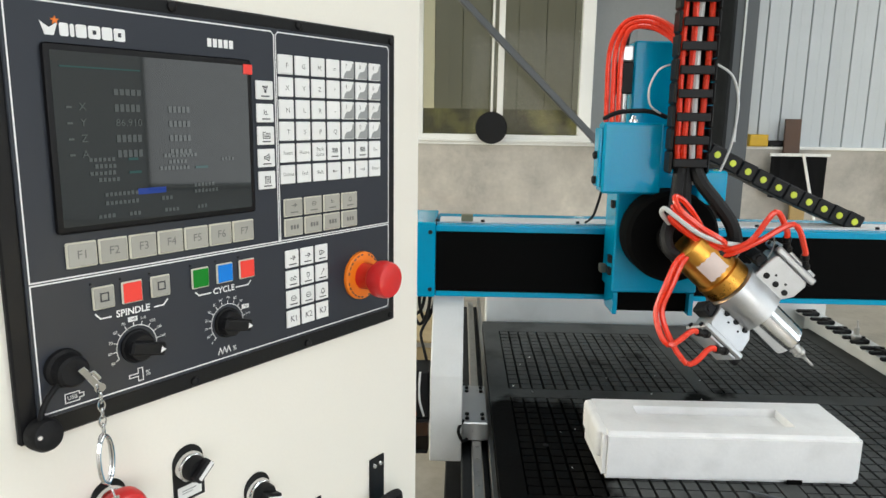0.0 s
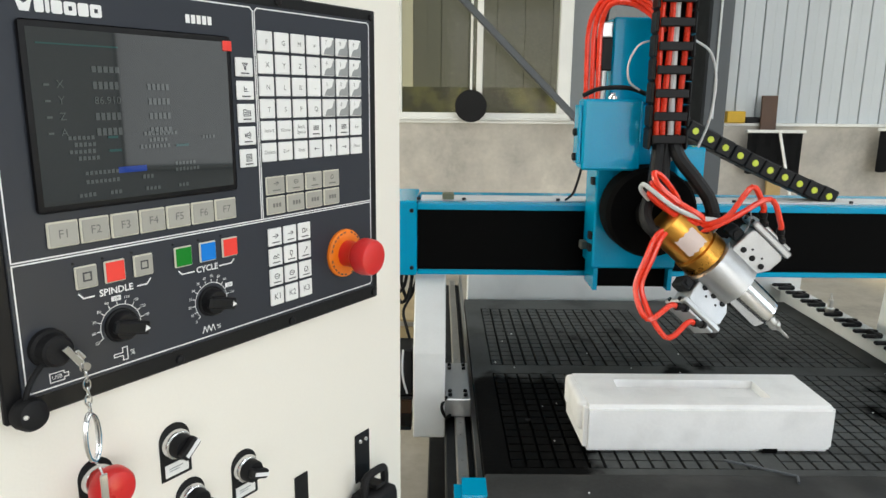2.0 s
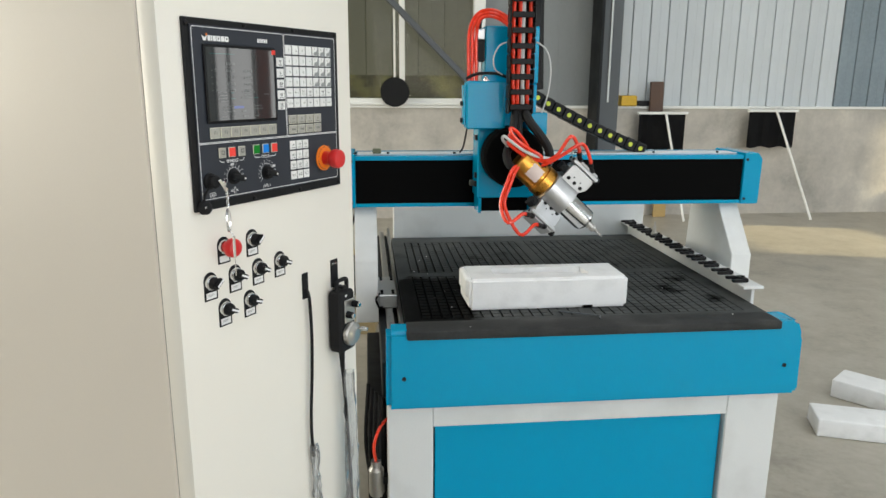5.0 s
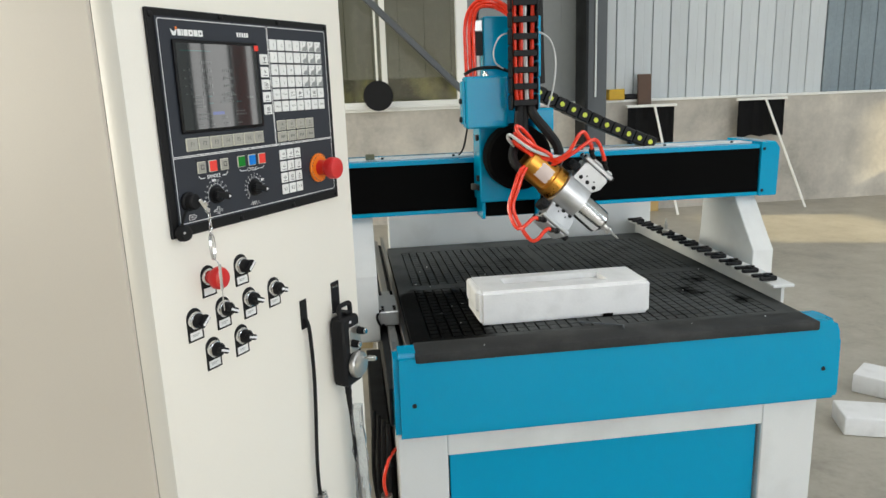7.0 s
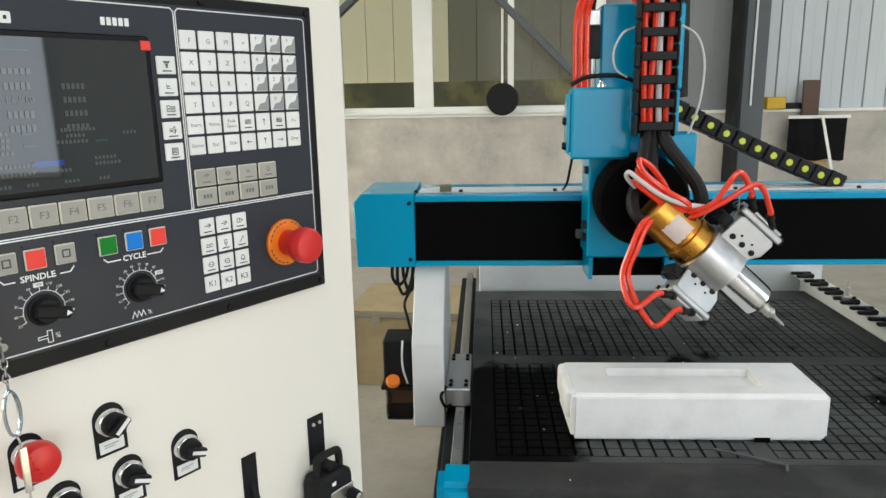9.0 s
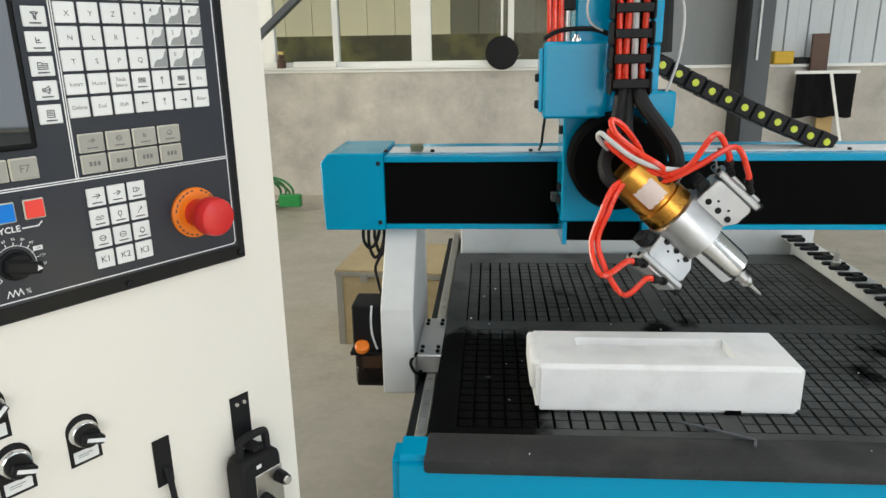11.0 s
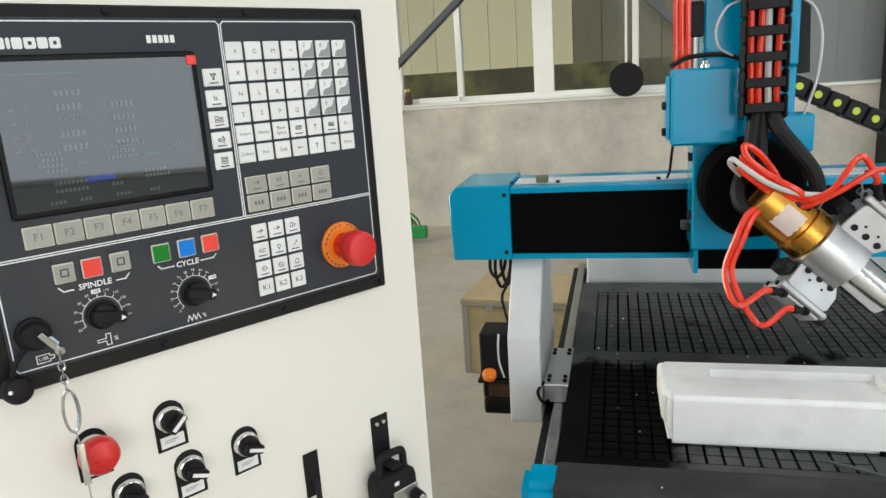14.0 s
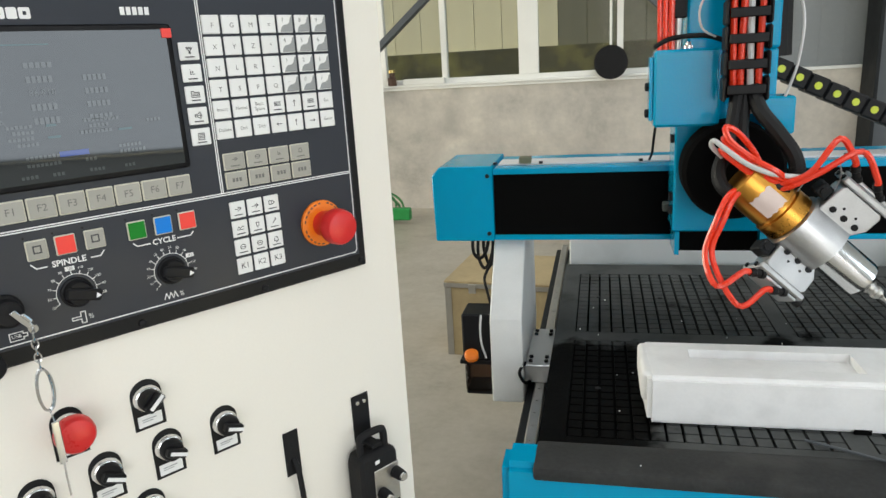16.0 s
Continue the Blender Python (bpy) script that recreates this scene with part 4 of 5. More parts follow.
mp("hose_tie", L([(0, 0.020), (0.012, 0.021), (0.024, 0.019)], (0.512, 1.580, 1.272), (0.9, 0, 0.2), 16), M_SLEEVE, "black tape round the hose bundle")
mp("sleeved_cable", T([(0.458, 1.676, 1.45), (0.452, 1.664, 1.40), (0.440, 1.640, 1.345), (0.420, 1.612, 1.298), (0.430, 1.588, 1.266), (0.470, 1.576, 1.256), (0.515, 1.578, 1.264), (0.548, 1.590, 1.284)], 0.0130, 10, 14, 0.0008), M_SLEEVE, "black corrugated cable sleeve")
mp("sleeved_cable", T([(0.484, 1.676, 1.45), (0.496, 1.652, 1.408), (0.526, 1.630, 1.366), (0.552, 1.614, 1.325), (0.556, 1.600, 1.290), (0.538, 1.590, 1.270)], 0.0145, 10, 14, 0.0008), M_SLEEVE)
mp("sleeved_cable", T([(0.470, 1.680, 1.45), (0.468, 1.668, 1.405), (0.466, 1.655, 1.36), (0.474, 1.648, 1.32)], 0.0130, 10, 14, 0.0008), M_SLEEVE)
mp("thin_wire", T([(0.555, 1.585, 1.262), (0.585, 1.57, 1.315), (0.612, 1.565, 1.322), (0.622, 1.57, 1.290), (0.612, 1.575, 1.262)], 0.0013, 5), M_GREY_INK)
SH = Matrix()
# tool rack along the bed's edge
rack = mp("tool_rack", B(1.192, 1.262, 1.476, 2.70, 0.892, 0.902, 0.002), M_WHITE, "white tool rack with black forks")
mp("rack_wall", B(1.228, 1.238, 1.49, 2.69, 0.716, 0.8918), M_WHITE, parent=rack)


def fork():
    bm = bmesh.new()
    box(bm, -0.012, 0.012, -0.024, 0.024, 0.0, 0.014, 0.003)
    for s in (-1, 1):
        box(bm, -0.046, -0.008, *sorted((s * 0.014, s * 0.030)), 0.002, 0.012, 0.003)
    lathe(bm, [(0, 0.006), (0.018, 0.006)], (0.003, 0, 0), (0, 0, 1), 10)
    return to_mesh("fork", bm, M_BLACK)


fk = fork()
for k in range(12):
    part("fork", fk, None, rack, m=pose(1.222, 1.545 + 0.099 * k, 0.902))
mp("tool_holder", L([(0, 0.010), (0.012, 0.014), (0.018, 0.014), (0.022, 0.008), (0.045, 0.008), (0.047, 0.004), (0.066, 0.003)], (1.205, 2.24, 0.903), (0, 0, 1), 16), M_STEEL, "steel tool holder standing in the rack", parent=rack)

# foam block with a routed pocket lying on the bed
fa, fb = Vector((0.294, 1.473, 0)), Vector((0.803, 1.476, 0))
ang = math.degrees(math.atan2(fb.y - fa.y, fb.x - fa.x))
LN = (fb - fa).length
bm = bmesh.new()
H, W, P = 0.101, 0.178, 0.018
outer = [(0, 0), (LN, 0), (LN, W), (-0.005, W)]
inner = [(0.085, 0.055), (LN - 0.115, 0.045), (LN - 0.118, W - 0.045), (0.088, W - 0.042)]
bot = [bm.verts.new((x, y, 0)) for x, y in outer]
top = [bm.verts.new((x, y, H)) for x, y in outer]
rim = [bm.verts.new((x, y, H)) for x, y in inner]
pit = [bm.verts.new((x, y, H - P)) for x, y in inner]
bm.faces.new(list(reversed(bot)))
bm.faces.new(pit)
for k in range(4):
    n = (k + 1) % 4
    bm.faces.new((bot[k], bot[n], top[n], top[k]))
    bm.faces.new((top[k], top[n], rim[n], rim[k]))
    bm.faces.new((rim[k], rim[n], pit[n], pit[k]))
skip = set(rim) | set(pit)
hard = [e for e in bm.edges if not (set(e.verts) & skip)]
bmesh.ops.bevel(bm, geom=hard, offset=0.009, segments=4, affect="EDGES")
foam = thing("foam_block", "white polystyrene block with a shallow pocket on the bed", "foam block", pose(fa.x, fa.y, 0.846, 0, 0, ang))
part("block", bm, M_FOAM, foam)
bm = B(-0.011, 0.016, 0.022, W - 0.004, 0.036, H - 0.0015, 0.010, seg=4)
part("lip", bm, M_FOAM, foam)
part("notch", B(0.365, 0.395, -0.0008, 0.002, 0.0, 0.010, 0.0), M_BED_DARK, foam, "dark chipped notch")
solid("hex_key", T([(0.566, 1.435, 0.8515), (0.620, 1.410, 0.8515), (0.672, 1.382, 0.8515), (0.680, 1.377, 0.8515), (0.680, 1.372, 0.8515), (0.673, 1.355, 0.8515)], 0.0028, 6), M_COLUMN, "dark steel hex key lying on the bed", "hex key")

rg = random.Random(12)
bm = bmesh.new()
for k in range(20):
    x, y, s = rg.uniform(0.12, 1.2), rg.uniform(1.31, 2.2), rg.uniform(0.0010, 0.0024)
    if 0.27 < x < 0.84 and 1.44 < y < 1.70:
        continue
    z = 0.8482 if y < 1.389 else 0.8455
    bmesh.ops.create_icosphere(bm, subdivisions=1, radius=s, matrix=Matrix.Translation((x, y, z + s * 0.7)))
solid("foam_crumbs", bm, M_FOAM, "tiny white foam crumbs scattered over the bed", "foam crumbs", kind="stuff")

# ---- the control cabinet ----
CX, CY, CZ = -0.308 - 0.0075 * 0.825, 0.636 + 0.0075 * 0.565, 0.0
UA = math.degrees(math.atan2(0.825, 0.565))
CAB = pose(CX, CY, CZ, 0, 0, UA)
cab = thing("control_cabinet", "tall cream steel control cabinet with closed door", "cabinet", CAB)
part("body", B(-0.0450, 0.4665, 0.046, 0.70, 0.05, 1.86, 0.004), M_CREAM_SHADED, cab, "cabinet body, the door's cream darkened for shade")
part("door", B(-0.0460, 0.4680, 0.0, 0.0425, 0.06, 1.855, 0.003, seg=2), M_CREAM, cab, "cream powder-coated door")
part("seam", B(-0.0425, 0.4645, 0.0425, 0.046, 0.07, 1.85), M_RUBBER, cab, "dark door gasket")
part("plinth", B(-0.03, 0.44, 0.06, 0.68, 0.0, 0.05), M_BLACK, cab)

# ---- control panel on the door ----
cp = thing("operator_terminal", "dark slate operator terminal with screen and keypads in the door", "control terminal", CAB)
part("frame", B(0.0, 0.4145, -0.0065, -0.0005, 1.3165, 1.6395, 0.0015), M_BLACK, cp, "black metal frame")
part("faceplate", B(0.0125, 0.4035, -0.0085, -0.0065, 1.3325, 1.6285, 0.0005), M_PANEL, cp, "slate blue-grey membrane")
YF = -0.0086
for x, z in ((0.007, 1.63), (0.14, 1.6345), (0.273, 1.6345), (0.407, 1.632), (0.143, 1.3225), (0.276, 1.3225), (0.007, 1.324), (0.407, 1.3235)):
    part("screw", L([(0, 0.0042), (0.002, 0.0038), (0.003, 0.002)], (x, -0.0065, z), (0, -1, 0), 12), M_BLACK, cp)


def line(bm, pts, w=0.0011, y=None):
    y = YF if y is None else y
    for a, b in zip(pts, pts[1:]):
        a, b = Vector((a[0], y, a[1])), Vector((b[0], y, b[1]))
        d = (b - a).normalized() * (w / 2)
        n = Vector((-d.z, 0, d.x))
        bm.faces.new([bm.verts.new(p + Vector((0, -0.0002, 0))) for p in (a - d + n, a - d - n, b + d - n, b + d + n)])


bm = bmesh.new()
line(bm, [(0.0155, 1.434), (0.0155, 1.6225), (0.018, 1.6255), (0.2375, 1.6255), (0.2405, 1.6225), (0.2405, 1.4345)])
line(bm, [(0.2425, 1.4345), (0.2425, 1.6225), (0.2455, 1.6255), (0.398, 1.6255), (0.4005, 1.6225), (0.4005, 1.4345)])
line(bm, [(0.0155, 1.4335), (0.4005, 1.4335)])
line(bm, [(0.0155, 1.4315), (0.4005, 1.4315), (0.4005, 1.339), (0.398, 1.336), (0.018, 1.336), (0.0155, 1.339), (0.0155, 1.4315)])
part("border_line", bm, M_WHITE_INK, cp, "thin white printed border", smooth=False)

# screen
part("bezel", B(0.036, 0.2115, -0.0125, YF + 0.0001, 1.4655, 1.5985, 0.003, seg=2), M_BLACK, cp, "black screen bezel")
scr = part("screen", B(0.0405, 0.2065, -0.0128, -0.0124, 1.4705, 1.5935), M_SCREEN, cp, "dark glossy display", smooth=False)
YS2 = -0.0131


def lettering(text, x, z, size, mat, parent, y=None, shear=0.0, bold=0.0):
    return part("lettering", letters(text, size, mat, shear, bold), None, parent, m=pose(x, (YF if y is None else y) - 0.0003, z) @ UP)


def bars(rows, mat, parent, name="writing", y=None):
    """Writing too small to read, as plain bars: (x, z, width, height)."""
    bm = bmesh.new()
    yy = (YF if y is None else y) - 0.0003
    for x, z, w, h in rows:
        bm.faces.new([bm.verts.new(p) for p in ((x, yy, z), (x + w, yy, z), (x + w, yy, z + h), (x, yy, z + h))])
    ob = part(name, bm, mat, parent, smooth=False)
    return tagged(ob, kind="stuff") if len(rows) > 2 else ob


for k, c in enumerate("XYZA"):
    z = 1.5555 - 0.0112 * k
    lettering(c, 0.0600, z, 0.0078, M_LCD_TEXT, scr, YS2)
lettering("86.910", 0.0945, 1.5443, 0.0078, M_LCD_TEXT, scr, YS2)
rng = random.Random(4)
rows = []
for k in range(4):
    z = 1.5525 - 0.0112 * k
    rows.append((0.0485, z + 0.002, 0.004, 0.0015))
    if k != 1:
        for d in range(5):
            rows.append((0.084 + 0.0042 * d, z, 0.0030, 0.0055))
    for d in range(5):
        rows.append((0.128 + 0.0040 * d, z, 0.0028, 0.0048))
for k in range(5):
    rows.append((0.084 + 0.0045 * k, 1.5645, 0.0034, 0.0045))
for x0, z0, n in ((0.062, 1.5165, 6), (0.066, 1.5115, 5), (0.062, 1.5065, 6), (0.068, 1.5015, 5), (0.122, 1.5175, 9), (0.126, 1.5125, 5), (0.118, 1.5075, 8), (0.176, 1.5130, 4), (0.072, 1.4905, 8), (0.148, 1.4925, 6), (0.148, 1.4875, 7), (0.072, 1.4840, 8), (0.118, 1.4840, 3), (0.066, 1.4745, 4), (0.09, 1.4745, 3), (0.12, 1.4745, 4), (0.15, 1.4745, 3)):
    for d in range(n):
        rows.append((x0 + 0.0034 * d, z0, 0.0024, 0.0026 + 0.0006 * rng.random()))
bars(rows, M_LCD_TEXT, scr, y=YS2)
bars([(0.098, 1.4900, 0.024, 0.0046)], M_LCD_BLUE, scr, "highlight_bar", YS2)
for row in ((0.092, 1.5165, 0.008, 0.002), (0.092, 1.5065, 0.010, 0.002), (0.150, 1.5075, 0.012, 0.002), (0.046, 1.5825, 0.06, 0.0012)):
    bars([row], M_LCD_TEAL, scr, "writing", YS2)
part("status_light", B(0.2020, 0.2115, -0.0140, -0.0126, 1.5860, 1.5945, 0.0006), M_RED_KEY, cp, "small red tab on the bezel")

# maker's mark as plain white shapes, and the model plate
x = 0.0375
for k, w in enumerate((0.0118, 0.0062, 0.0028, 0.0076, 0.0088, 0.0078, 0.0086)):
    z0, z1 = 1.6035, 1.6125
    bm = bmesh.new()
    if k == 0:
        prism(bm, [(x, z1), (x + 0.003, z0), (x + 0.009, z0), (x + 0.012, z1), (x + 0.006, z1 - 0.004)], "y", YF - 0.0004, YF)
    else:
        prism(bm, [(x, z0 + 0.001), (x + 0.001, z0), (x + w - 0.001, z0), (x + w, z0 + 0.001), (x + w, z1 - 0.001), (x + w - 0.001, z1), (x + 0.001, z1), (x, z1 - 0.001)], "y", YF - 0.0004, YF)
        if k in (4, 6):
            box(bm, x + w * 0.35, x + w * 0.65, YF - 0.0006, YF - 0.0005, z0 + 0.003, z1 - 0.003)
            for f in bm.faces:
                f.material_index = 1 if f.calc_center_median().y < YF - 0.00045 else 0
    mk = part("maker_mark", bm, M_WHITE_INK, cp, smooth=False)
    mk.data.materials.append(M_PANEL)
    x += w + 0.0012
bm = bmesh.new()
star = [(0.0475 + (0.0033 if k % 2 == 0 else 0.0014) * math.sin(math.pi * k / 5), 1.6135 + (0.0033 if k % 2 == 0 else 0.0014) * math.cos(math.pi * k / 5)) for k in range(10)]
bm.faces.new([bm.verts.new((a, YF - 0.0010, b)) for a, b in star])
part("star_mark", bm, M_ORANGE, cp, "small orange star", smooth=False)
bars([(0.170 + 0.0054 * k, 1.6065, 0.0040, 0.0068) for k in range(5)], M_WHITE_INK, cp, "model_writing")


# keys
def key_mesh(name, w, h, mat, d=0.0022):
    bm = B(-w / 2, w / 2, -d, 0, -h / 2, h / 2, 0.0008)
    return to_mesh(name, bm, mat)


def round_icon(r, sy=1.0, cz=0.6):
    return [(r * math.cos(math.pi * k / 8), cz + sy * r * math.sin(math.pi * k / 8)) for k in range(17)]


# small key drawings, in millimetres
ICONS = {
    "jog": [[(-3.5, 0.8), (1, 0.8)], [(0, 2.6), (3, 0.8), (0, -1)], [(1.6, 2.8), (3.4, 1.2)]],
    "fast": [[(-3.5, -1), (-3.5, 3), (-0.5, 3), (-0.5, -1), (-3.5, -1)], [(0.4, 2.6), (3, 1), (0.4, -0.8)]],
    "wave": [[(-4, -0.5), (-2, 2), (0, 0.2), (2, 2.4), (4, 1)], [(-3, -1), (3.2, -1)]],
    "tool": [[(-1.5, 3), (-1.5, 0), (0, -1.6), (1.5, 0), (1.5, 3), (-1.5, 3)], [(0, -1.6), (0, -3)]],
    "slash": [[(-2, -2), (2.4, 3.2)], [(1, 3.4), (2.4, 3.2), (2.2, 1.6)]],
    "disc": [round_icon(3.0, 0.8), [(-2, 0.6), (2, 0.6)]],
    "bell": [[(-2.4, -1.4), (-2, 1), (-1, 3), (1, 3), (2, 1), (2.4, -1.4), (-2.4, -1.4)], [(-0.8, -2.4), (0.8, -2.4)]],
    "funnel": [[(-3, 3.4), (3, 3.4), (0.8, 0.4), (0.8, -2.4), (-0.8, -1.6), (-0.8, 0.4), (-3, 3.4)], [(-1.6, 2.4), (1.6, 2.4)], [(-0.2, 1.4), (0.2, -1.4)]],
    "machine": [[(-2, 3), (-2, -1), (2, -1)], [(-2, 1), (0.5, 1)], [(0.5, 1.6), (0.5, 0.2)]],
    "folder": [[(-4, -2.4), (-4, 3), (-1.4, 3), (-0.6, 2), (4, 2), (4, -2.4), (-4, -2.4)], [(-3, 0.6), (3, 0.6)], [(-3, -0.8), (3, -0.8)]],
    "horn": [[(-3.4, -0.8), (-3.4, 1.6), (-1, 1.6), (2, 3.6), (2, -2.6), (-1, -0.8), (-3.4, -0.8)], [(-2.6, 0.4), (1.6, 0.4)], [(3, -0.6), (3, 1.6)]],
    "list": [[(-3, -2.6), (-3, 3.4), (3, 3.4), (3, -2.6), (-3, -2.6)], [(-2, 2), (2, 2)], [(-2, 0.6), (2, 0.6)], [(-2, -0.8), (2, -0.8)]],
    "page": [[(-3.6, 2.6), (3.6, 2.6)], [(-3.6, 1.4), (3.6, 1.4)], [(-3.6, 0.2), (3.6, 0.2)], [(-3.6, -1.0), (3.6, -1.0)]],
    "up": [[(0, -3), (0, 3)], [(-1.2, 1.6), (0, 3), (1.2, 1.6)]],
    "back": [[(-3, 0), (3, 0)], [(-1.6, 1.2), (-3, 0), (-1.6, -1.2)]],
    "next": [[(-3, 0), (3, 0)], [(1.6, 1.2), (3, 0), (1.6, -1.2)]],
}


def add_key(mesh, x, z, legend="", ink=None, size=0.005, label="", icon=""):
    k = part("key", mesh, None, cp, label, pose(x, YF, z))
    d = -0.0022
    ink = ink or M_INK
    if legend:
        part("lettering", letters(legend, size, ink), None, k, m=pose(0, d - 0.0003, 0) @ UP)
    elif icon:
        bm = bmesh.new()
        for pts in ICONS[icon]:
            line(bm, [(0.001 * a, 0.001 * b) for a, b in pts], 0.0007, d - 0.0002)
        if icon not in ("up", "back", "next"):
            line(bm, [(-0.0042, -0.0053), (0.0042, -0.0053)], 0.0011, d - 0.0002)
        part("legend", bm, ink, k, smooth=False)
    return k


KX0, KX1, KZ0, KZ1 = 0.2435, 0.3855, 1.4875, 1.6065
px, pz = (KX1 - KX0 + 0.0024) / 7, (KZ1 - KZ0 + 0.0024) / 6
k_white = key_mesh("key", px - 0.0026, pz - 0.0026, M_KEY)
legends = ["FGM=789", "XYZ*456", "NLR-123", "TSPQ.0/"]
bmh = bmesh.new()
hw, hh = (px - 0.0040) / 2, (pz - 0.0040) / 2
bmh.faces.new([bmh.verts.new((a, 0, b)) for a, b in ((-hw * 0.85, -hh), (hw, -hh), (hw, hh), (hw * 0.72, hh * 0.72), (hw * 0.52, hh * 0.15), (hw * 0.2, -hh * 0.1), (-hw * 0.3, -hh * 0.15), (-hw * 0.62, -hh * 0.45))])
half = to_mesh("grey_corner", bmh, M_GREY_INK, False)
for r in range(6):
    for c in range(7):
        x, z = KX0 + px * (c + 0.5) - 0.0012, KZ1 - pz * (r + 0.5) + 0.0012
        if r < 4:
            k = add_key(k_white, x, z)
            if c < 4:
                part("lettering", letters(legends[r][c], 0.0066, M_KEY_INK), None, k, m=pose(0.001, -0.0025, -0.001) @ UP)
            else:
                part("grey_corner", half, None, k, m=pose(0, -0.0025, 0))
                part("lettering", letters(legends[r][c], 0.0056, M_KEY_INK), None, k, m=pose(-0.0035, -0.0028, 0.0035) @ UP)
        else:
            words = (("Insert", "Home", "Back\nSpace", "", "", "", "Esc"), ("Delete", "End", "Shift", "", "", "", "Enter"))[r - 4]
            if words[c]:
                add_key(k_white, x, z, words[c], M_KEY_INK, 0.0050)
            else:
                add_key(k_white, x, z, icon=(("page", "up", "page"), ("back", "up", "next"))[r - 4][c - 3])
k_soft = key_mesh("key", 0.0195, 0.0165, M_KEY)
for k in range(5):
    add_key(k_soft, 0.2272, 1.5735 - 0.0202 * k, icon=("funnel", "machine", "folder", "horn", "list")[k])
k_f = to_mesh("key", B(-0.0115, 0.0115, -0.0022, 0, -0.0095, 0.0095, 0.0008), M_KEY_EDGE)
cap_f = to_mesh("key_cap", B(-0.0103, 0.0103, -0.0006, 0, -0.0083, 0.0083, 0.0004), M_KEY_GREY)
for k in range(7):
    x = 0.0405 + 0.02425 * (k + 0.5)
    q = part("key", k_f, None, cp, "", pose(x, YF, 1.4493))
    part("key_cap", cap_f, None, q, m=pose(0, -0.0022, 0))
    part("lettering", letters("F%d" % (k + 1), 0.0090, M_KEY_INK), None, q, m=pose(0, -0.0032, 0) @ UP)
cap_g = to_mesh("key_cap", B(-0.0108, 0.0108, -0.0006, 0, -0.0076, 0.0076, 0.0004), M_KEY_GREY)
k_g = to_mesh("key", B(-0.0119, 0.0119, -0.0020, 0, -0.0086, 0.0086, 0.0008), M_KEY_EDGE)
for r in range(2):
    for c in range(4):
        q = part("key", k_g, None, cp, "", pose(0.2582 + 0.0259 * c, YF, 1.4645 - 0.0192 * r))
        part("key_cap", cap_g, None, q, m=pose(0, -0.0020, 0))
        if r == 0:
            bm = bmesh.new()
            for pts in ICONS[("jog", "disc", "machine", "bell")[c]]:
                line(bm, [(0.0009 * a, 0.0008 * b + 0.0012) for a, b in pts], 0.0007, -0.0026)
            line(bm, [(-0.0044, -0.0046), (0.0044, -0.0046)], 0.0011, -0.0026)
            part("legend", bm, M_KEY_INK, q, smooth=False)
        else:
            bars([(-0.0052 + 0.0038 * d, -0.0018, 0.0026, 0.0040) for d in range(3)], M_KEY_INK, q, "legend", -0.0026)
k_m = key_mesh("key", 0.0172, 0.0172, M_KEY)
for r in range(4):
    for c in range(3):
        x, z = 0.2548 + 0.0197 * c, 1.4145 - 0.0200 * r
        if r == 3:
            add_key(k_m, x, z, "K%d" % (c + 1), size=0.0085)
        else:
            add_key(k_m, x, z, icon=(("jog", "jog", "fast"), ("wave", "tool", "slash"), ("disc", "disc", "bell"))[r][c])
for (x, mat, name) in ((0.0665, M_KEY_GREY, ""), (0.0895, M_RED_KEY, "red stop key"), (0.1140, M_KEY_GREY, ""), (0.1515, M_GREEN_KEY, "green start key"), (0.1765, M_BLUE_KEY, "blue pause key"), (0.2005, M_RED_KEY, "red stop key")):
    q = part("key", B(-0.0086, 0.0086, -0.0020, 0, -0.0088, 0.0088, 0.0008), M_KEY_EDGE, cp, name, pose(x, YF, 1.4140))
    part("key_cap", B(-0.0076, 0.0076, -0.0027, -0.0020, -0.0078, 0.0078, 0.0003), mat, q)
    if mat is M_KEY_GREY:
        bars([(-0.0035, -0.003, 0.007, 0.0012), (-0.0035, 0.003, 0.007, 0.0012), (-0.0035, -0.003, 0.0012, 0.007), (0.0023, -0.003, 0.0012, 0.007)], M_INK, q, "legend", -0.0028)
    part("indicator", L([(0, 0.0011), (0.0006, 0.0009)], (x - 0.0085, YF, 1.4255), (0, -1, 0), 8), M_BLACK, cp)
lettering("SPINDLE", 0.0900, 1.3982, 0.0076, M_WHITE_INK, cp, bold=0.00018)
lettering("CYCLE", 0.1757, 1.3988, 0.0076, M_WHITE_INK, cp, bold=0.00018)
for name, w, pts in (
    ("bracket_line", 0.0012, [(0.0600, 1.4015), (0.0635, 1.3975), (0.0715, 1.3975)]),
    ("bracket_line", 0.0012, [(0.1085, 1.3975), (0.1165, 1.3975), (0.1200, 1.4015)]),
    ("bracket_line", 0.0012, [(0.1470, 1.4015), (0.1500, 1.3985), (0.1620, 1.3985)]),
    ("bracket_line", 0.0012, [(0.1890, 1.3985), (0.2020, 1.3985), (0.2050, 1.4015)]),
    ("feed_icon", 0.0009, [(0.167 + 0.0022 * k, 1.3405 + (0.0055 if k % 2 else 0)) for k in range(7)]),
    ("spindle_icon", 0.0008, [(0.0830, 1.3435), (0.0905, 1.3435), (0.0905, 1.3395), (0.0945, 1.3395), (0.0945, 1.3500), (0.0905, 1.3500), (0.0905, 1.3460), (0.0830, 1.3460), (0.0830, 1.3435)]),
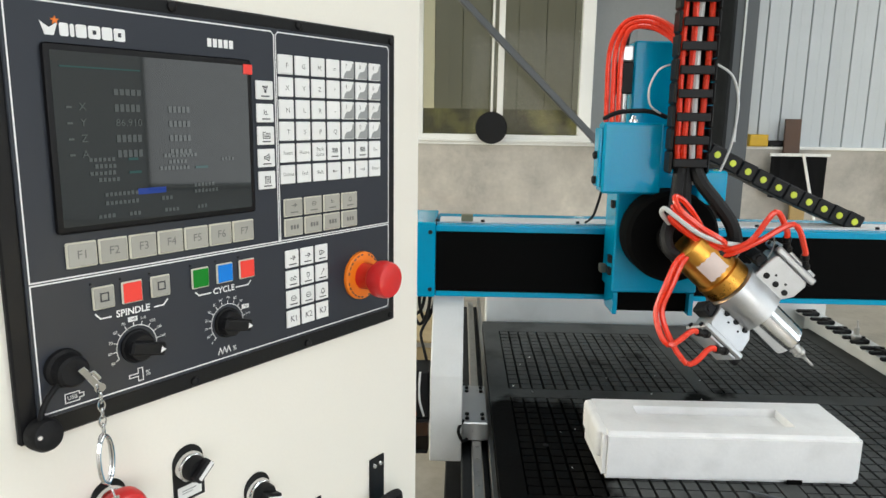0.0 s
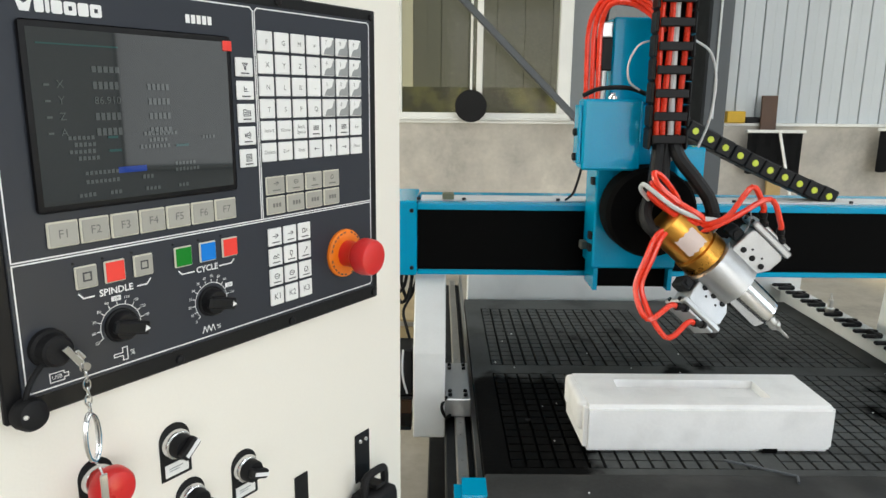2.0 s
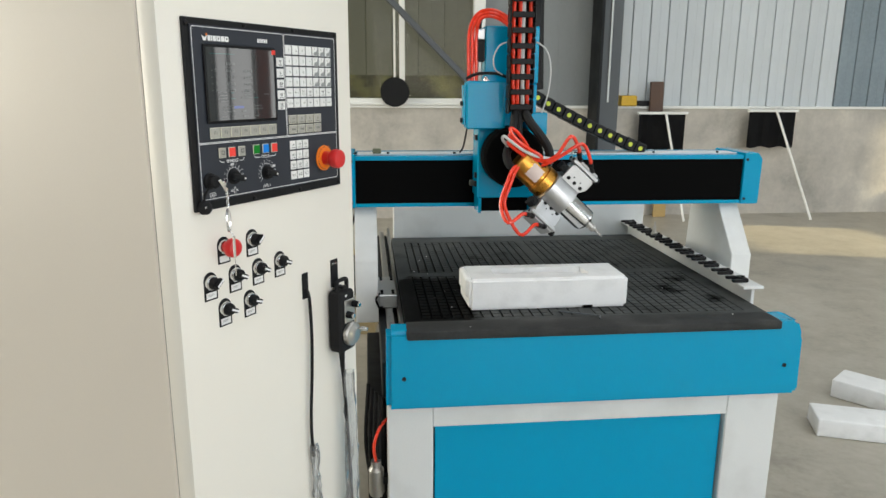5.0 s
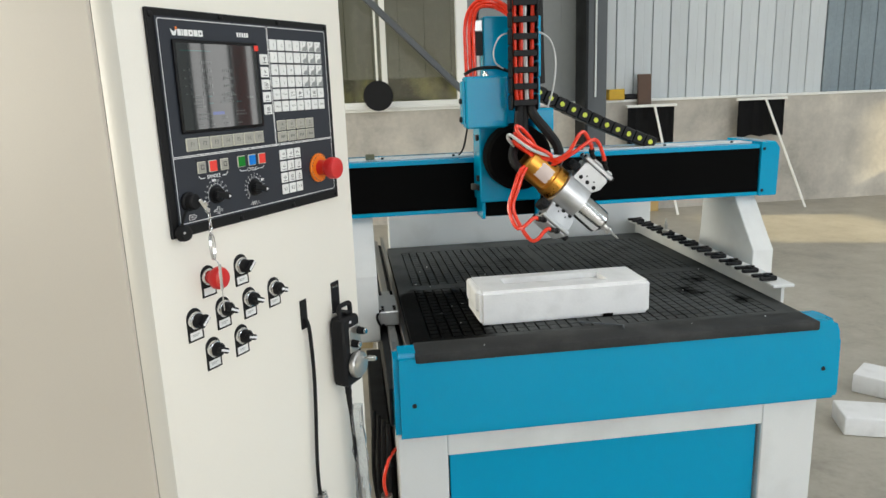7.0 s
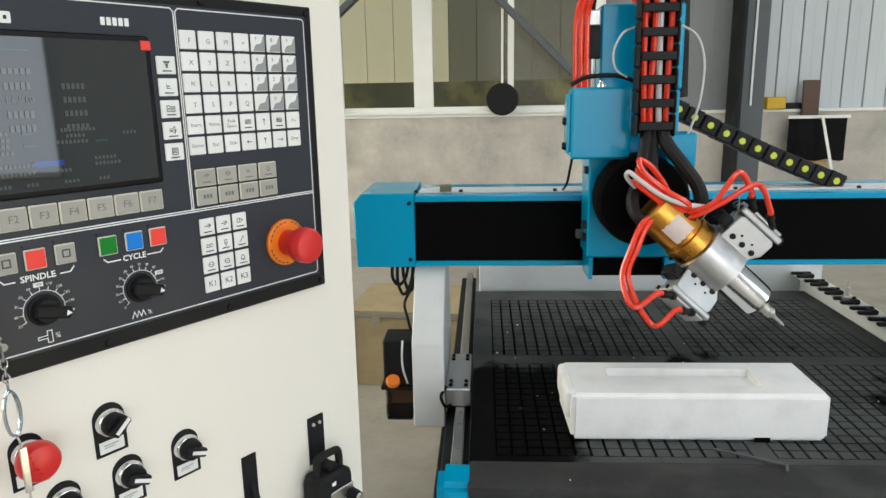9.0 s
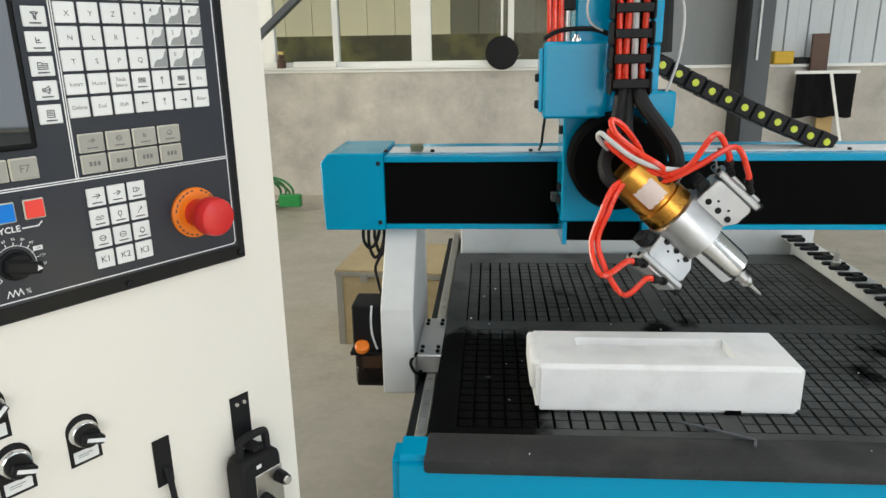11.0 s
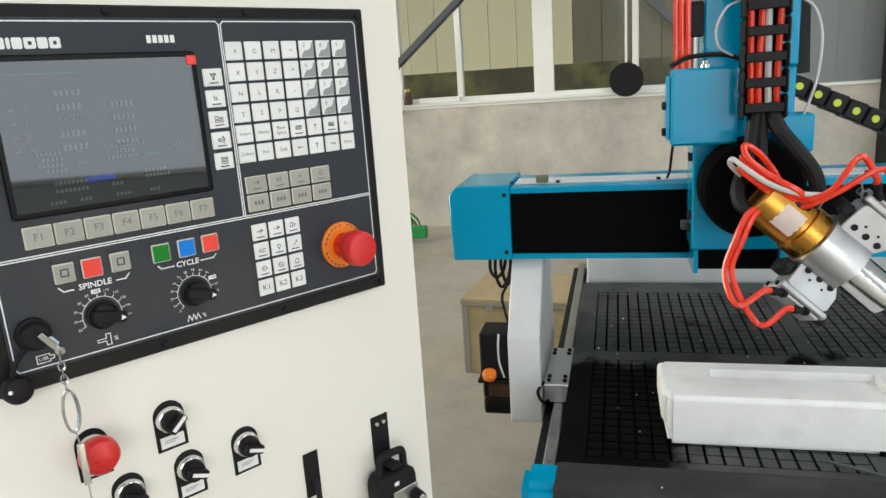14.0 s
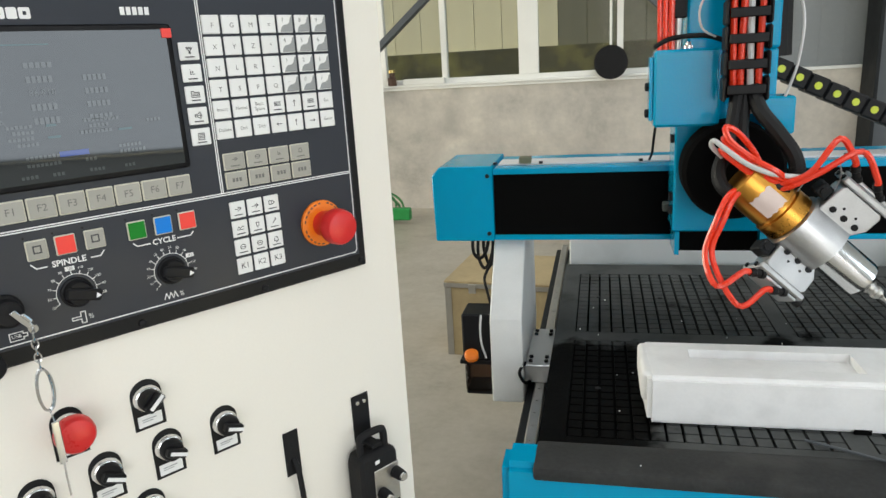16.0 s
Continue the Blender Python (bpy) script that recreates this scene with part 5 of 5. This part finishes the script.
    ("port_icon", 0.0008, [(0.0325, 1.3395), (0.0325, 1.3465), (0.0430, 1.3465), (0.0430, 1.3445), (0.0462, 1.3445), (0.0462, 1.3415), (0.0430, 1.3415), (0.0430, 1.3395), (0.0325, 1.3395)]),
):
    bm = bmesh.new()
    line(bm, pts, w)
    part(name, bm, M_WHITE_INK, cp, smooth=False)
lettering("USB", 0.0377, 1.3430, 0.0045, M_WHITE_INK, cp)
lettering("%", 0.0990, 1.3440, 0.0065, M_WHITE_INK, cp)
lettering("%", 0.1845, 1.3425, 0.0065, M_WHITE_INK, cp)


def dial(x, z, first, last, step, a0, a1, name):
    d = part("dial", L([(0, 0.0140), (0.0015, 0.0136), (0.002, 0.0120), (0.008, 0.0112), (0.0095, 0.0100)], (x, YF, z), (0, -1, 0), 28), M_BLACK, cp, name)
    bm = bmesh.new()
    a = radians(-14)
    box(bm, -0.0125, 0.0170, -0.0150, -0.0080, -0.0052, 0.0052, 0.0016, m=Matrix.Translation((x, YF, z)) @ Matrix.Rotation(-a, 4, "Y"))
    part("pointer", bm, M_BLACK, d)
    bm = bmesh.new()
    for q in ((0.0165, 0.0), (0.0120, 0.0026), (0.0120, -0.0026)):
        bm.verts.new(Matrix.Translation((x, YF - 0.0153, z)) @ Matrix.Rotation(-a, 4, "Y") @ Vector((q[0], 0, q[1])))
    bm.faces.new(list(bm.verts))
    part("pointer_mark", bm, M_WHITE_INK, d, smooth=False)
    bm = bmesh.new()
    n = (last - first) // step
    for k in range(n + 1):
        t = radians(a0 + (a1 - a0) * k / n)
        line(bm, [(x + 0.0170 * math.cos(t), z + 0.0170 * math.sin(t)), (x + 0.0198 * math.cos(t), z + 0.0198 * math.sin(t))], 0.0007)
    arc = [(x + 0.0170 * math.cos(radians(a0 + (a1 - a0) * k / 24)), z + 0.0170 * math.sin(radians(a0 + (a1 - a0) * k / 24))) for k in range(25)]
    line(bm, arc, 0.0006)
    part("scale_marks", bm, M_WHITE_INK, d, smooth=False)
    for k in range(n + 1):
        t = radians(a0 + (a1 - a0) * k / n)
        val = first + step * k
        if val == 100:
            bm = bmesh.new()
            cx, cz = x + 0.0228 * math.cos(t), z + 0.0228 * math.sin(t)
            bm.faces.new([bm.verts.new((cx + p, YF - 0.0002, cz + q)) for p, q in ((-0.0040, -0.0020), (0.0040, -0.0020), (0.0040, 0.0020), (-0.0040, 0.0020))])
            part("number_plate_mark", bm, M_WHITE_INK, d, smooth=False)
        part("lettering", letters(str(val), 0.0034, M_INK if val == 100 else M_WHITE_INK), None, d, m=pose(x + 0.0228 * math.cos(t), YF - 0.0005, z + 0.0228 * math.sin(t)) @ UP)


dial(0.0912, 1.3690, 50, 150, 10, 205, -14, "black spindle override knob")
dial(0.1780, 1.3680, 0, 120, 10, 222, -10, "black feed override knob")

# emergency stop on the panel
es = thing("emergency_stop", "red mushroom button in orange collar on the panel", "button", CAB)
part("collar", L([(0, 0.0265), (0.003, 0.0262), (0.005, 0.022), (0.0052, 0.018)], (0.3545, YF, 1.3805), (0, -1, 0), 40), M_ORANGE, es, "orange ring with faint lettering")
part("stem", L([(0, 0.0145), (0.014, 0.0138), (0.018, 0.016), (0.022, 0.0155)], (0.3545, YF - 0.004, 1.3805), (0, -1, 0), 32), M_RED, es)
part("head", L([(0, 0.0150), (0.003, 0.0195), (0.007, 0.0202), (0.016, 0.0195), (0.019, 0.0180), (0.0205, 0.014)], (0.3545, YF - 0.024, 1.3805), (0, -1, 0), 40), M_RED, es, "red mushroom head")
bm = bmesh.new()
for k in range(26):
    if k % 7 == 6:
        continue
    t = 2 * math.pi * k / 26
    c = Vector((0.3545 + 0.0232 * math.cos(t), YF - 0.0046, 1.3805 + 0.0232 * math.sin(t)))
    rr, tt = Vector((math.cos(t), 0, math.sin(t))) * 0.0012, Vector((-math.sin(t), 0, math.cos(t))) * 0.0016
    bm.faces.new([bm.verts.new(c + p) for p in (rr + tt, rr - tt, -rr - tt, -rr + tt)])
part("writing", bm, M_INK, es, smooth=False)

# port with its key and chain, and the rubber cap
po = thing("usb_port", "black round port cover with hanging rubber cap", "port", CAB)
part("socket", L([(0, 0.0145), (0.004, 0.0142), (0.006, 0.0122), (0.015, 0.0115), (0.017, 0.0095)], (0.0335, YF, 1.3675), (0, -1, 0), 24), M_RUBBER, po)
part("strap", T([(0.026, -0.014, 1.358), (0.017, -0.016, 1.350), (0.012, -0.016, 1.340), (0.012, -0.013, 1.328)], 0.0022), M_RUBBER, po)
part("cap", L([(0, 0.009), (0.003, 0.0120), (0.011, 0.0122), (0.015, 0.0105), (0.017, 0.007)], (0.0120, -0.007, 1.3235), (0.1, -1, 0.1), 24), M_RUBBER, po, "black rubber cap")
part("cap_rivet", L([(0, 0.0022), (0.0012, 0.0014)], (0.0065, -0.0235, 1.3265), (-0.3, -1, 0.2), 10), M_STEEL, po)
ky = thing("key_with_chain", "small steel key with chain and split ring", "key", CAB)
bm = bmesh.new()
m = Matrix.Translation((0.0345, -0.0315, 1.3715)) @ Matrix.Rotation(radians(55), 4, "Y") @ Matrix.Rotation(radians(20), 4, "X")
box(bm, 0.0, 0.022, -0.0008, 0.0008, -0.0026, 0.0026, 0.0004, m=m)
box(bm, 0.006, 0.016, -0.0026, 0.0006, 0.0022, 0.0058, 0.0010, m=m)
lathe(bm, [(0, 0.0040), (0.002, 0.0040)], m @ Vector((0.022, 0.001, 0)), m.to_3x3() @ Vector((0, -1, 0)), 20)
part("blade", bm, M_CHROME, ky)


def ring(bm, c, r, w, ax, ay, seg=18, tube_seg=6, sy=1.0):
    ax, ay = Vector(ax).normalized(), Vector(ay).normalized()
    az = ax.cross(ay)
    rs = []
    for k in range(seg):
        t = 2 * math.pi * k / seg
        d = ax * math.cos(t) + ay * math.sin(t)
        p = Vector(c) + ax * math.cos(t) * r + ay * math.sin(t) * r * sy
        rs.append([bm.verts.new(p + w * (math.cos(2 * math.pi * q / tube_seg) * d + math.sin(2 * math.pi * q / tube_seg) * az)) for q in range(tube_seg)])
    for k in range(seg):
        a, b = rs[k], rs[(k + 1) % seg]
        for q in range(tube_seg):
            bm.faces.new((a[q], b[q], b[(q + 1) % tube_seg], a[(q + 1) % tube_seg]))


kx, kz = 0.0450, 1.3475
for k in range(5):
    bm = bmesh.new()
    z = kz - 0.0062 * k
    ring(bm, (kx, -0.036, z), 0.0026, 0.0007, (1, 0, 0) if k % 2 else (0.2, 1, 0), (0, 0, 1), 12, 5, 1.7)
    part("chain_link", bm, M_CHROME, ky)
bm = bmesh.new()
ring(bm, (kx, -0.034, 1.2985), 0.0072, 0.0012, (1, 0.5, 0), (0, 0, 1), 28, 6, 2.7)
ring(bm, (kx + 0.0006, -0.0365, 1.2985), 0.0072, 0.0010, (1, 0.4, 0), (0, 0, 1), 28, 6, 2.65)
part("split_ring", bm, M_CHROME, ky, "bright split ring")
part("spare_key", B(kx - 0.003, kx + 0.003, -0.0465, -0.0450, 1.232, 1.272, 0.0006), M_CHROME, ky)
part("spare_blade", B(kx - 0.0008, kx + 0.0008, -0.0463, -0.0453, 1.200, 1.2325), M_CHROME, ky)
part("hanger", T([(kx, -0.036, 1.279), (kx, -0.041, 1.277), (kx, -0.0457, 1.270)], 0.0008, 5), M_CHROME, ky)


# ---- switches on the door ----
def tag_plate():
    bm = bmesh.new()
    w, top, low = 0.0175, 0.0185, -0.0375
    pts = [(-w, low), (w, low), (w, 0.004)] + [(w * math.cos(t), 0.004 + w * math.sin(t)) for t in [math.pi * k / 12 for k in range(1, 12)]] + [(-w, 0.004)]
    prism(bm, pts, "y", -0.0016, -0.0002)
    return to_mesh("tag_plate", bm, M_BLACK, False)


plate_mesh = tag_plate()
label_mesh = to_mesh("tag_label", B(-0.0135, 0.0135, -0.0022, -0.0016, -0.0340, -0.0205), M_KEY)
ring_mesh = to_mesh("bezel_ring", L([(0, 0.0160), (0.004, 0.0160), (0.007, 0.0145), (0.0085, 0.0115)], (0, -0.0016, 0), (0, -1, 0), 32), M_CHROME)
core_mesh = to_mesh("switch_core", L([(0, 0.0130), (0.010, 0.0125), (0.012, 0.0112)], (0, -0.008, 0), (0, -1, 0), 24), M_BLACK)
lever_mesh = to_mesh("lever", B(-0.0105, 0.0130, -0.0285, -0.0190, -0.0052, 0.0052, 0.0016), M_BLACK)
mark_mesh = to_mesh("lever_mark", B(-0.0075, 0.0126, -0.0292, -0.0284, -0.0021, 0.0021), M_WHITE_INK)
for (x, z, turn) in ((0.127, 1.2457, -42), (0.2015, 1.187, 22), (0.139, 1.186, 24), (0.078, 1.187, 26), (0.0173, 1.186, -40), (0.112, 1.129, 20), (0.048, 1.129, 25)):
    up = turn < 0
    sw = thing("selector_switch", "black selector knob %s in chrome ring with tag plate" % ("turned upward" if up else "turned downward"), "switch", CAB @ pose(x + 0.0085, 0, z - 0.001) @ Matrix.Scale(0.88, 4), "selector switches on the cabinet door")
    part("tag_plate", plate_mesh, None, sw)
    part("tag_label", label_mesh, None, sw, "pale tag label")
    bars([(-0.009, -0.0260, 0.016, 0.0012), (-0.009, -0.0285, 0.012, 0.0010)], M_GREY_INK, sw, "writing", -0.0022)
    part("bezel_ring", ring_mesh, None, sw, "chrome ring")
    part("switch_core", core_mesh, None, sw)
    rot = Matrix.Rotation(radians(turn), 4, "Y")
    lv = part("lever", lever_mesh, None, sw, m=rot)
    part("lever_mark", mark_mesh, None, lv)
st = thing("stop_button", "red mushroom stop button in chrome ring on the door", "button", CAB @ pose(0.0625, 0, 1.2445) @ Matrix.Scale(0.84, 4))
part("tag_plate", plate_mesh, None, st)
part("tag_label", label_mesh, None, st)
part("bezel_ring", ring_mesh, None, st, "chrome ring")
part("stem", L([(0, 0.012), (0.012, 0.012)], (0, -0.008, 0), (0, -1, 0), 24), M_RED, st)
part("head", L([(0, 0.014), (0.003, 0.0200), (0.006, 0.0212), (0.015, 0.0205), (0.019, 0.0180), (0.021, 0.012)], (0, -0.019, 0), (0, -1, 0), 40), M_RED, st, "red mushroom head")

# cable slot with its hanging cable
sl = thing("cable_outlet", "black cable slot in the door with hanging cable", "cable", CAB @ pose(0.0078, 0, -0.005))
part("slot_plate", B(0.2685, 0.2885, -0.0016, -0.0002, 1.0895, 1.1465, 0.0005), M_RUBBER, sl)
part("cable", T([(0.279, -0.001, 1.110), (0.2795, -0.008, 1.100), (0.281, -0.010, 1.07), (0.283, -0.010, 1.00), (0.279, -0.010, 0.92), (0.272, -0.010, 0.84), (0.270, -0.010, 0.78), (0.274, -0.010, 0.72)], 0.0036), M_RUBBER, sl)


def film(x, y, z0, z1, r, seed):
    """A crumpled clear plastic sleeve."""
    rg = random.Random(seed)
    bm = bmesh.new()
    n, s = 26, 14
    rows = []
    for i in range(n + 1):
        t = i / n
        z = z0 + (z1 - z0) * t
        rows.append([bm.verts.new((x + 0.006 * math.sin(5 * t) + (r * (0.45 + 0.55 * t) + rg.uniform(-0.006, 0.006)) * math.cos(2 * math.pi * k / s), min(-0.003, y + (0.4 * r + rg.uniform(-0.005, 0.005)) * math.sin(2 * math.pi * k / s)), z)) for k in range(s)])
    for a, b in zip(rows, rows[1:]):
        for k in range(s):
            bm.faces.new((a[k], a[(k + 1) % s], b[(k + 1) % s], b[k]))
    return bm


part("film_sleeve", film(0.274, -0.012, 0.75, 0.30, 0.016, 3), M_FILM, sl, "crumpled clear plastic sleeve")
part("coiled_cable", T([(0.274, -0.010, 0.72), (0.276, -0.012, 0.55), (0.272, -0.012, 0.31)], 0.0034), M_CLEAR_HOSE, sl)

# hand pendant on its hook
pe = thing("hand_pendant", "black handwheel pendant hanging from a hook on the door", "pendant", CAB @ pose(0.0070, 0, -0.004))
hk = part("hook", B(0.3685, 0.3945, -0.0020, -0.0002, 1.090, 1.1535, 0.0006), M_BLACK, pe, "black hook plate")
for x in (0.377, 0.387):
    part("screw", L([(0, 0.0030), (0.0015, 0.0024)], (x, -0.0020, 1.143), (0, -1, 0), 10), M_CHROME, hk)
part("hook_tip", B(0.374, 0.390, -0.030, -0.002, 1.089, 1.094, 0.001), M_BLACK, pe)
part("handle", T([(0.361, -0.022, 1.080), (0.361, -0.022, 1.100), (0.366, -0.022, 1.108), (0.393, -0.022, 1.108), (0.398, -0.022, 1.100), (0.398, -0.022, 1.080)], 0.0050), M_RUBBER, pe)
bm = bmesh.new()
prism(bm, [(0.354, 0.942), (0.404, 0.942), (0.410, 0.952), (0.408, 1.078), (0.402, 1.086), (0.356, 1.086), (0.350, 1.076), (0.350, 0.952)], "y", -0.037, -0.004, 0.004)
part("case", bm, M_RUBBER, pe, "black rubberised case")
part("face_plate", B(0.368, 0.4065, -0.0385, -0.0370, 1.010, 1.064, 0.0008), M_STEEL, pe, "grey metal face plate")
bars([(0.371, 1.072, 0.007, 0.005)], M_WHITE_INK, pe, "writing", -0.0372)
for x, z in ((0.377, 1.030), (0.400, 1.050)):
    kn = part("knob", L([(0, 0.0080), (0.010, 0.0075), (0.016, 0.0065)], (x, -0.0385, z), (0, -1, 0), 20), M_BLACK, pe)
    part("knob_top", L([(0, 0.0055), (0.003, 0.0048)], (x, -0.0545, z), (0, -1, 0), 20), M_CHROME, kn)
wh = part("handwheel", L([(0, 0.024), (0.003, 0.0275), (0.011, 0.0275), (0.014, 0.025), (0.0145, 0.016), (0.016, 0.010)], (0.384, -0.0370, 0.984), (0, -1, 0), 40), M_STEEL, pe, "knurled steel handwheel")
part("crank", L([(0, 0.003), (0.008, 0.003), (0.009, 0.0060), (0.024, 0.0052), (0.026, 0.003)], (0.396, -0.0510, 0.994), (0.25, -1, 0), 16), M_CHROME, wh)
part("strain_relief", L([(0, 0.007), (0.006, 0.0075), (0.012, 0.0065), (0.018, 0.0070), (0.030, 0.0055), (0.036, 0.0060), (0.060, 0.0040)], (0.376, -0.020, 0.942), (0.05, 0, -1), 14), M_RUBBER, pe)
part("cable", T([(0.379, -0.020, 0.89), (0.382, -0.022, 0.82), (0.390, -0.022, 0.70), (0.400, -0.020, 0.55), (0.398, -0.020, 0.30)], 0.0040), M_RUBBER, pe)
part("film_sleeve", film(0.394, -0.024, 0.885, 0.22, 0.032, 9), M_FILM, pe, "crumpled clear plastic sleeve")

# ---- loose things in the hall ----
# foam offcuts on the floor
solid("foam_offcut", B(0, 0.53, 0, 0.18, 0, 0.085, 0.008, seg=3), M_FOAM, "white polystyrene bar lying on the floor", "foam block", pose(1.977, 2.095, 0, 0, 0, -20.4), "foam offcuts on the floor")
solid("foam_offcut", B(0, 0.47, 0, 0.19, 0, 0.095, 0.008, seg=3), M_FOAM, "white polystyrene bar lying askew behind another", "foam block", pose(2.305, 2.480, 0, 0, 0, -52), "foam offcuts on the floor")
# crate
cr = thing("wooden_crate", "pale plywood crate with metal edge strips", "crate", pose(-0.60, 3.66, 0, 0, 0, -6))
part("crate_body", B(0, 0.62, 0, 0.52, 0.0, 0.385, 0.003), M_WOOD, cr)
part("lid", B(-0.006, 0.626, -0.006, 0.526, 0.386, 0.425, 0.003), M_WOOD, cr)
for x in (0.0,):
    part("edge_strip", B(-0.004, 0.030, -0.0045, -0.0005, 0.0, 0.384), M_STEEL, cr)
part("edge_strip", B(-0.008, 0.628, -0.009, -0.0065, 0.388, 0.412), M_STEEL, cr)
part("latch", B(0.13, 0.17, -0.014, -0.0095, 0.36, 0.41, 0.002), M_STEEL, cr)
# green strapping coil and a sack beside it, against the wall
gs = thing("strapping_coil", "loose green plastic strapping coils on the floor", "strapping", pose(-1.98, 6.75, 0))
for k in range(4):
    bm = bmesh.new()
    c = Vector((0.05 * k - 0.08, 0.03 * k, 0.16 + 0.03 * (k % 2)))
    n = 40
    rs = []
    for q in range(n):
        t = 2 * math.pi * q / n
        p = c + Vector((0.20 * math.cos(t), 0.12 * math.cos(t + 0.7 * k), 0.145 * math.sin(t)))
        rs.append([bm.verts.new(p + Vector((0, dy, 0)) * 1.0 + Vector((math.cos(t), 0, math.sin(t))) * dr) for dy, dr in ((-0.03, 0), (0.03, 0), (0.03, 0.004), (-0.03, 0.004))])
    for q in range(n):
        a, b = rs[q], rs[(q + 1) % n]
        for e in range(4):
            bm.faces.new((a[e], b[e], b[(e + 1) % 4], a[(e + 1) % 4]))
    part("coil", bm, M_GREEN, gs)
part("strap_end", B(0.15, 0.36, -0.06, 0.02, 0.05, 0.17, 0.01), M_GREEN, gs)
# things on the sill and coping
solid("yellow_box", B(2.93, 3.12, 7.44, 7.56, 1.30, 1.42, 0.008), M_YELLOW, "small yellow plastic box on the wall ledge", "box")
solid("dark_tool", B(3.13, 3.30, 7.47, 7.58, 1.30, 1.36, 0.012), M_BLACK, "dark hand tool lying on the wall ledge", "tool")
bt = thing("brown_bottle", "small brown bottle on the window sill", "bottle", pose(-1.93, 7.475, 1.325))
part("glass_body", L([(0, 0.045), (0.07, 0.045), (0.09, 0.03), (0.13, 0.03), (0.132, 0.025)], (0, 0, 0), (0, 0, 1), 16), M_PLANK, bt)
part("cap", L([(0, 0.034), (0.03, 0.034)], (0, 0, 0.132), (0, 0, 1), 16), M_BRASS, bt)
solid("white_box", B(-1.80, -1.36, 7.44, 7.52, 1.3255, 1.385, 0.006), M_FRAME, "flat white carton lying on the window sill", "carton")
wall_disc = thing("round_disc", "black round disc hanging at the window from a rod", "disc", pose(0.305, 7.40, 1.445))
part("disc", L([(0, 0.155), (0.005, 0.162), (0.025, 0.162), (0.03, 0.155)], (0, 0.015, 0), (0, -1, 0), 40), M_RUBBER, wall_disc)
part("rod", R((0, 0.02, 0.10), (0.0, 0.02, 1.70), 0.012), M_FRAME, wall_disc)


# pushers leaning on the wall
def pusher(name, x, w, lean, top, foot, label):
    p = thing(name, label, "floor squeegee", pose(x, 7.30, 0), "squeegees leaning on the wall")
    tilt = pose(0, 0, 0, 0, lean, 0)
    bm = bmesh.new()
    box(bm, -w / 2, w / 2, 0.02, 0.06, top - 0.015, top + 0.015, 0.004)
    part("head_bar", bm, M_FRAME, p, "pale head bar")
    bm = bmesh.new()
    nx, nz = 12, 8
    rg = random.Random(len(name) + int(10 * x))
    grid = [[bm.verts.new((-w / 2 + 0.02 + (w - 0.04) * i / nx, 0.045 + 0.012 * math.sin(2.1 * i) + rg.uniform(-0.004, 0.004), top - 0.015 - (0.41 + 0.012 * math.sin(1.3 * i)) * j / nz)) for i in range(nx + 1)] for j in range(nz + 1)]
    for j in range(nz):
        for i in range(nx):
            bm.faces.new((grid[j][i], grid[j][i + 1], grid[j + 1][i + 1], grid[j + 1][i]))
    r = bmesh.ops.solidify(bm, geom=list(bm.faces), thickness=0.012)
    part("cloth", bm, M_RUBBER, p, "black hanging cloth")
    part("handle", R((0.02, 0.0, top), (foot[0] - x, foot[1] - 7.30, 0.02), 0.014, 12), M_FRAME, p, "pale handle")
    return p


pusher("floor_pusher", 3.40, 0.60, 0, 1.225, (3.58, 6.95), "black cloth floor pusher leaning upside down on the wall")
pusher("floor_pusher", 4.75, 0.62, 0, 1.255, (5.13, 6.95), "black cloth floor pusher leaning beside the first one")
pl = thing("wooden_plank", "brown plank with a paler foot leaning on the wall", "plank", pose(3.36, 7.38, 0, -3))
part("upper_board", B(-0.09, 0.07, -0.03, 0.0, 0.9, 1.58, 0.004), M_PLANK, pl)
part("lower_board", B(0.02, 0.17, -0.035, -0.002, 0.0, 0.898, 0.004), M_PALE_WOOD, pl)
# grey sacks in the far corner
for k, (x, y, s, t) in enumerate(((8.05, 6.98, 1.0, 8), (7.98, 6.42, 0.72, -20), (8.6, 6.75, 0.9, 15))):
    bm = bmesh.new()
    bmesh.ops.create_icosphere(bm, subdivisions=4, radius=0.5)
    for v in bm.verts:
        n_ = (abs(v.co.x) ** 3.2 + abs(v.co.y) ** 3.2 + abs(v.co.z) ** 3.2) ** (1 / 3.2)
        d = 0.5 / n_ * (1 + 0.13 * noise.noise(v.co * 3.1 + Vector((k, 0, 0))) + 0.06 * noise.noise(v.co * 8) + 0.02 * noise.noise(v.co * 22))
        v.co = Vector((v.co.x * 1.05 * d, v.co.y * 0.75 * d, max(-0.40, v.co.z * 1.1 * d) + 0.40)) * s
    solid("sack", bm, M_SACK, "bulging pale woven sack with brownish stains on the floor", "sack", pose(x, y, 0, 0, 0, t), "sacks in the far corner")
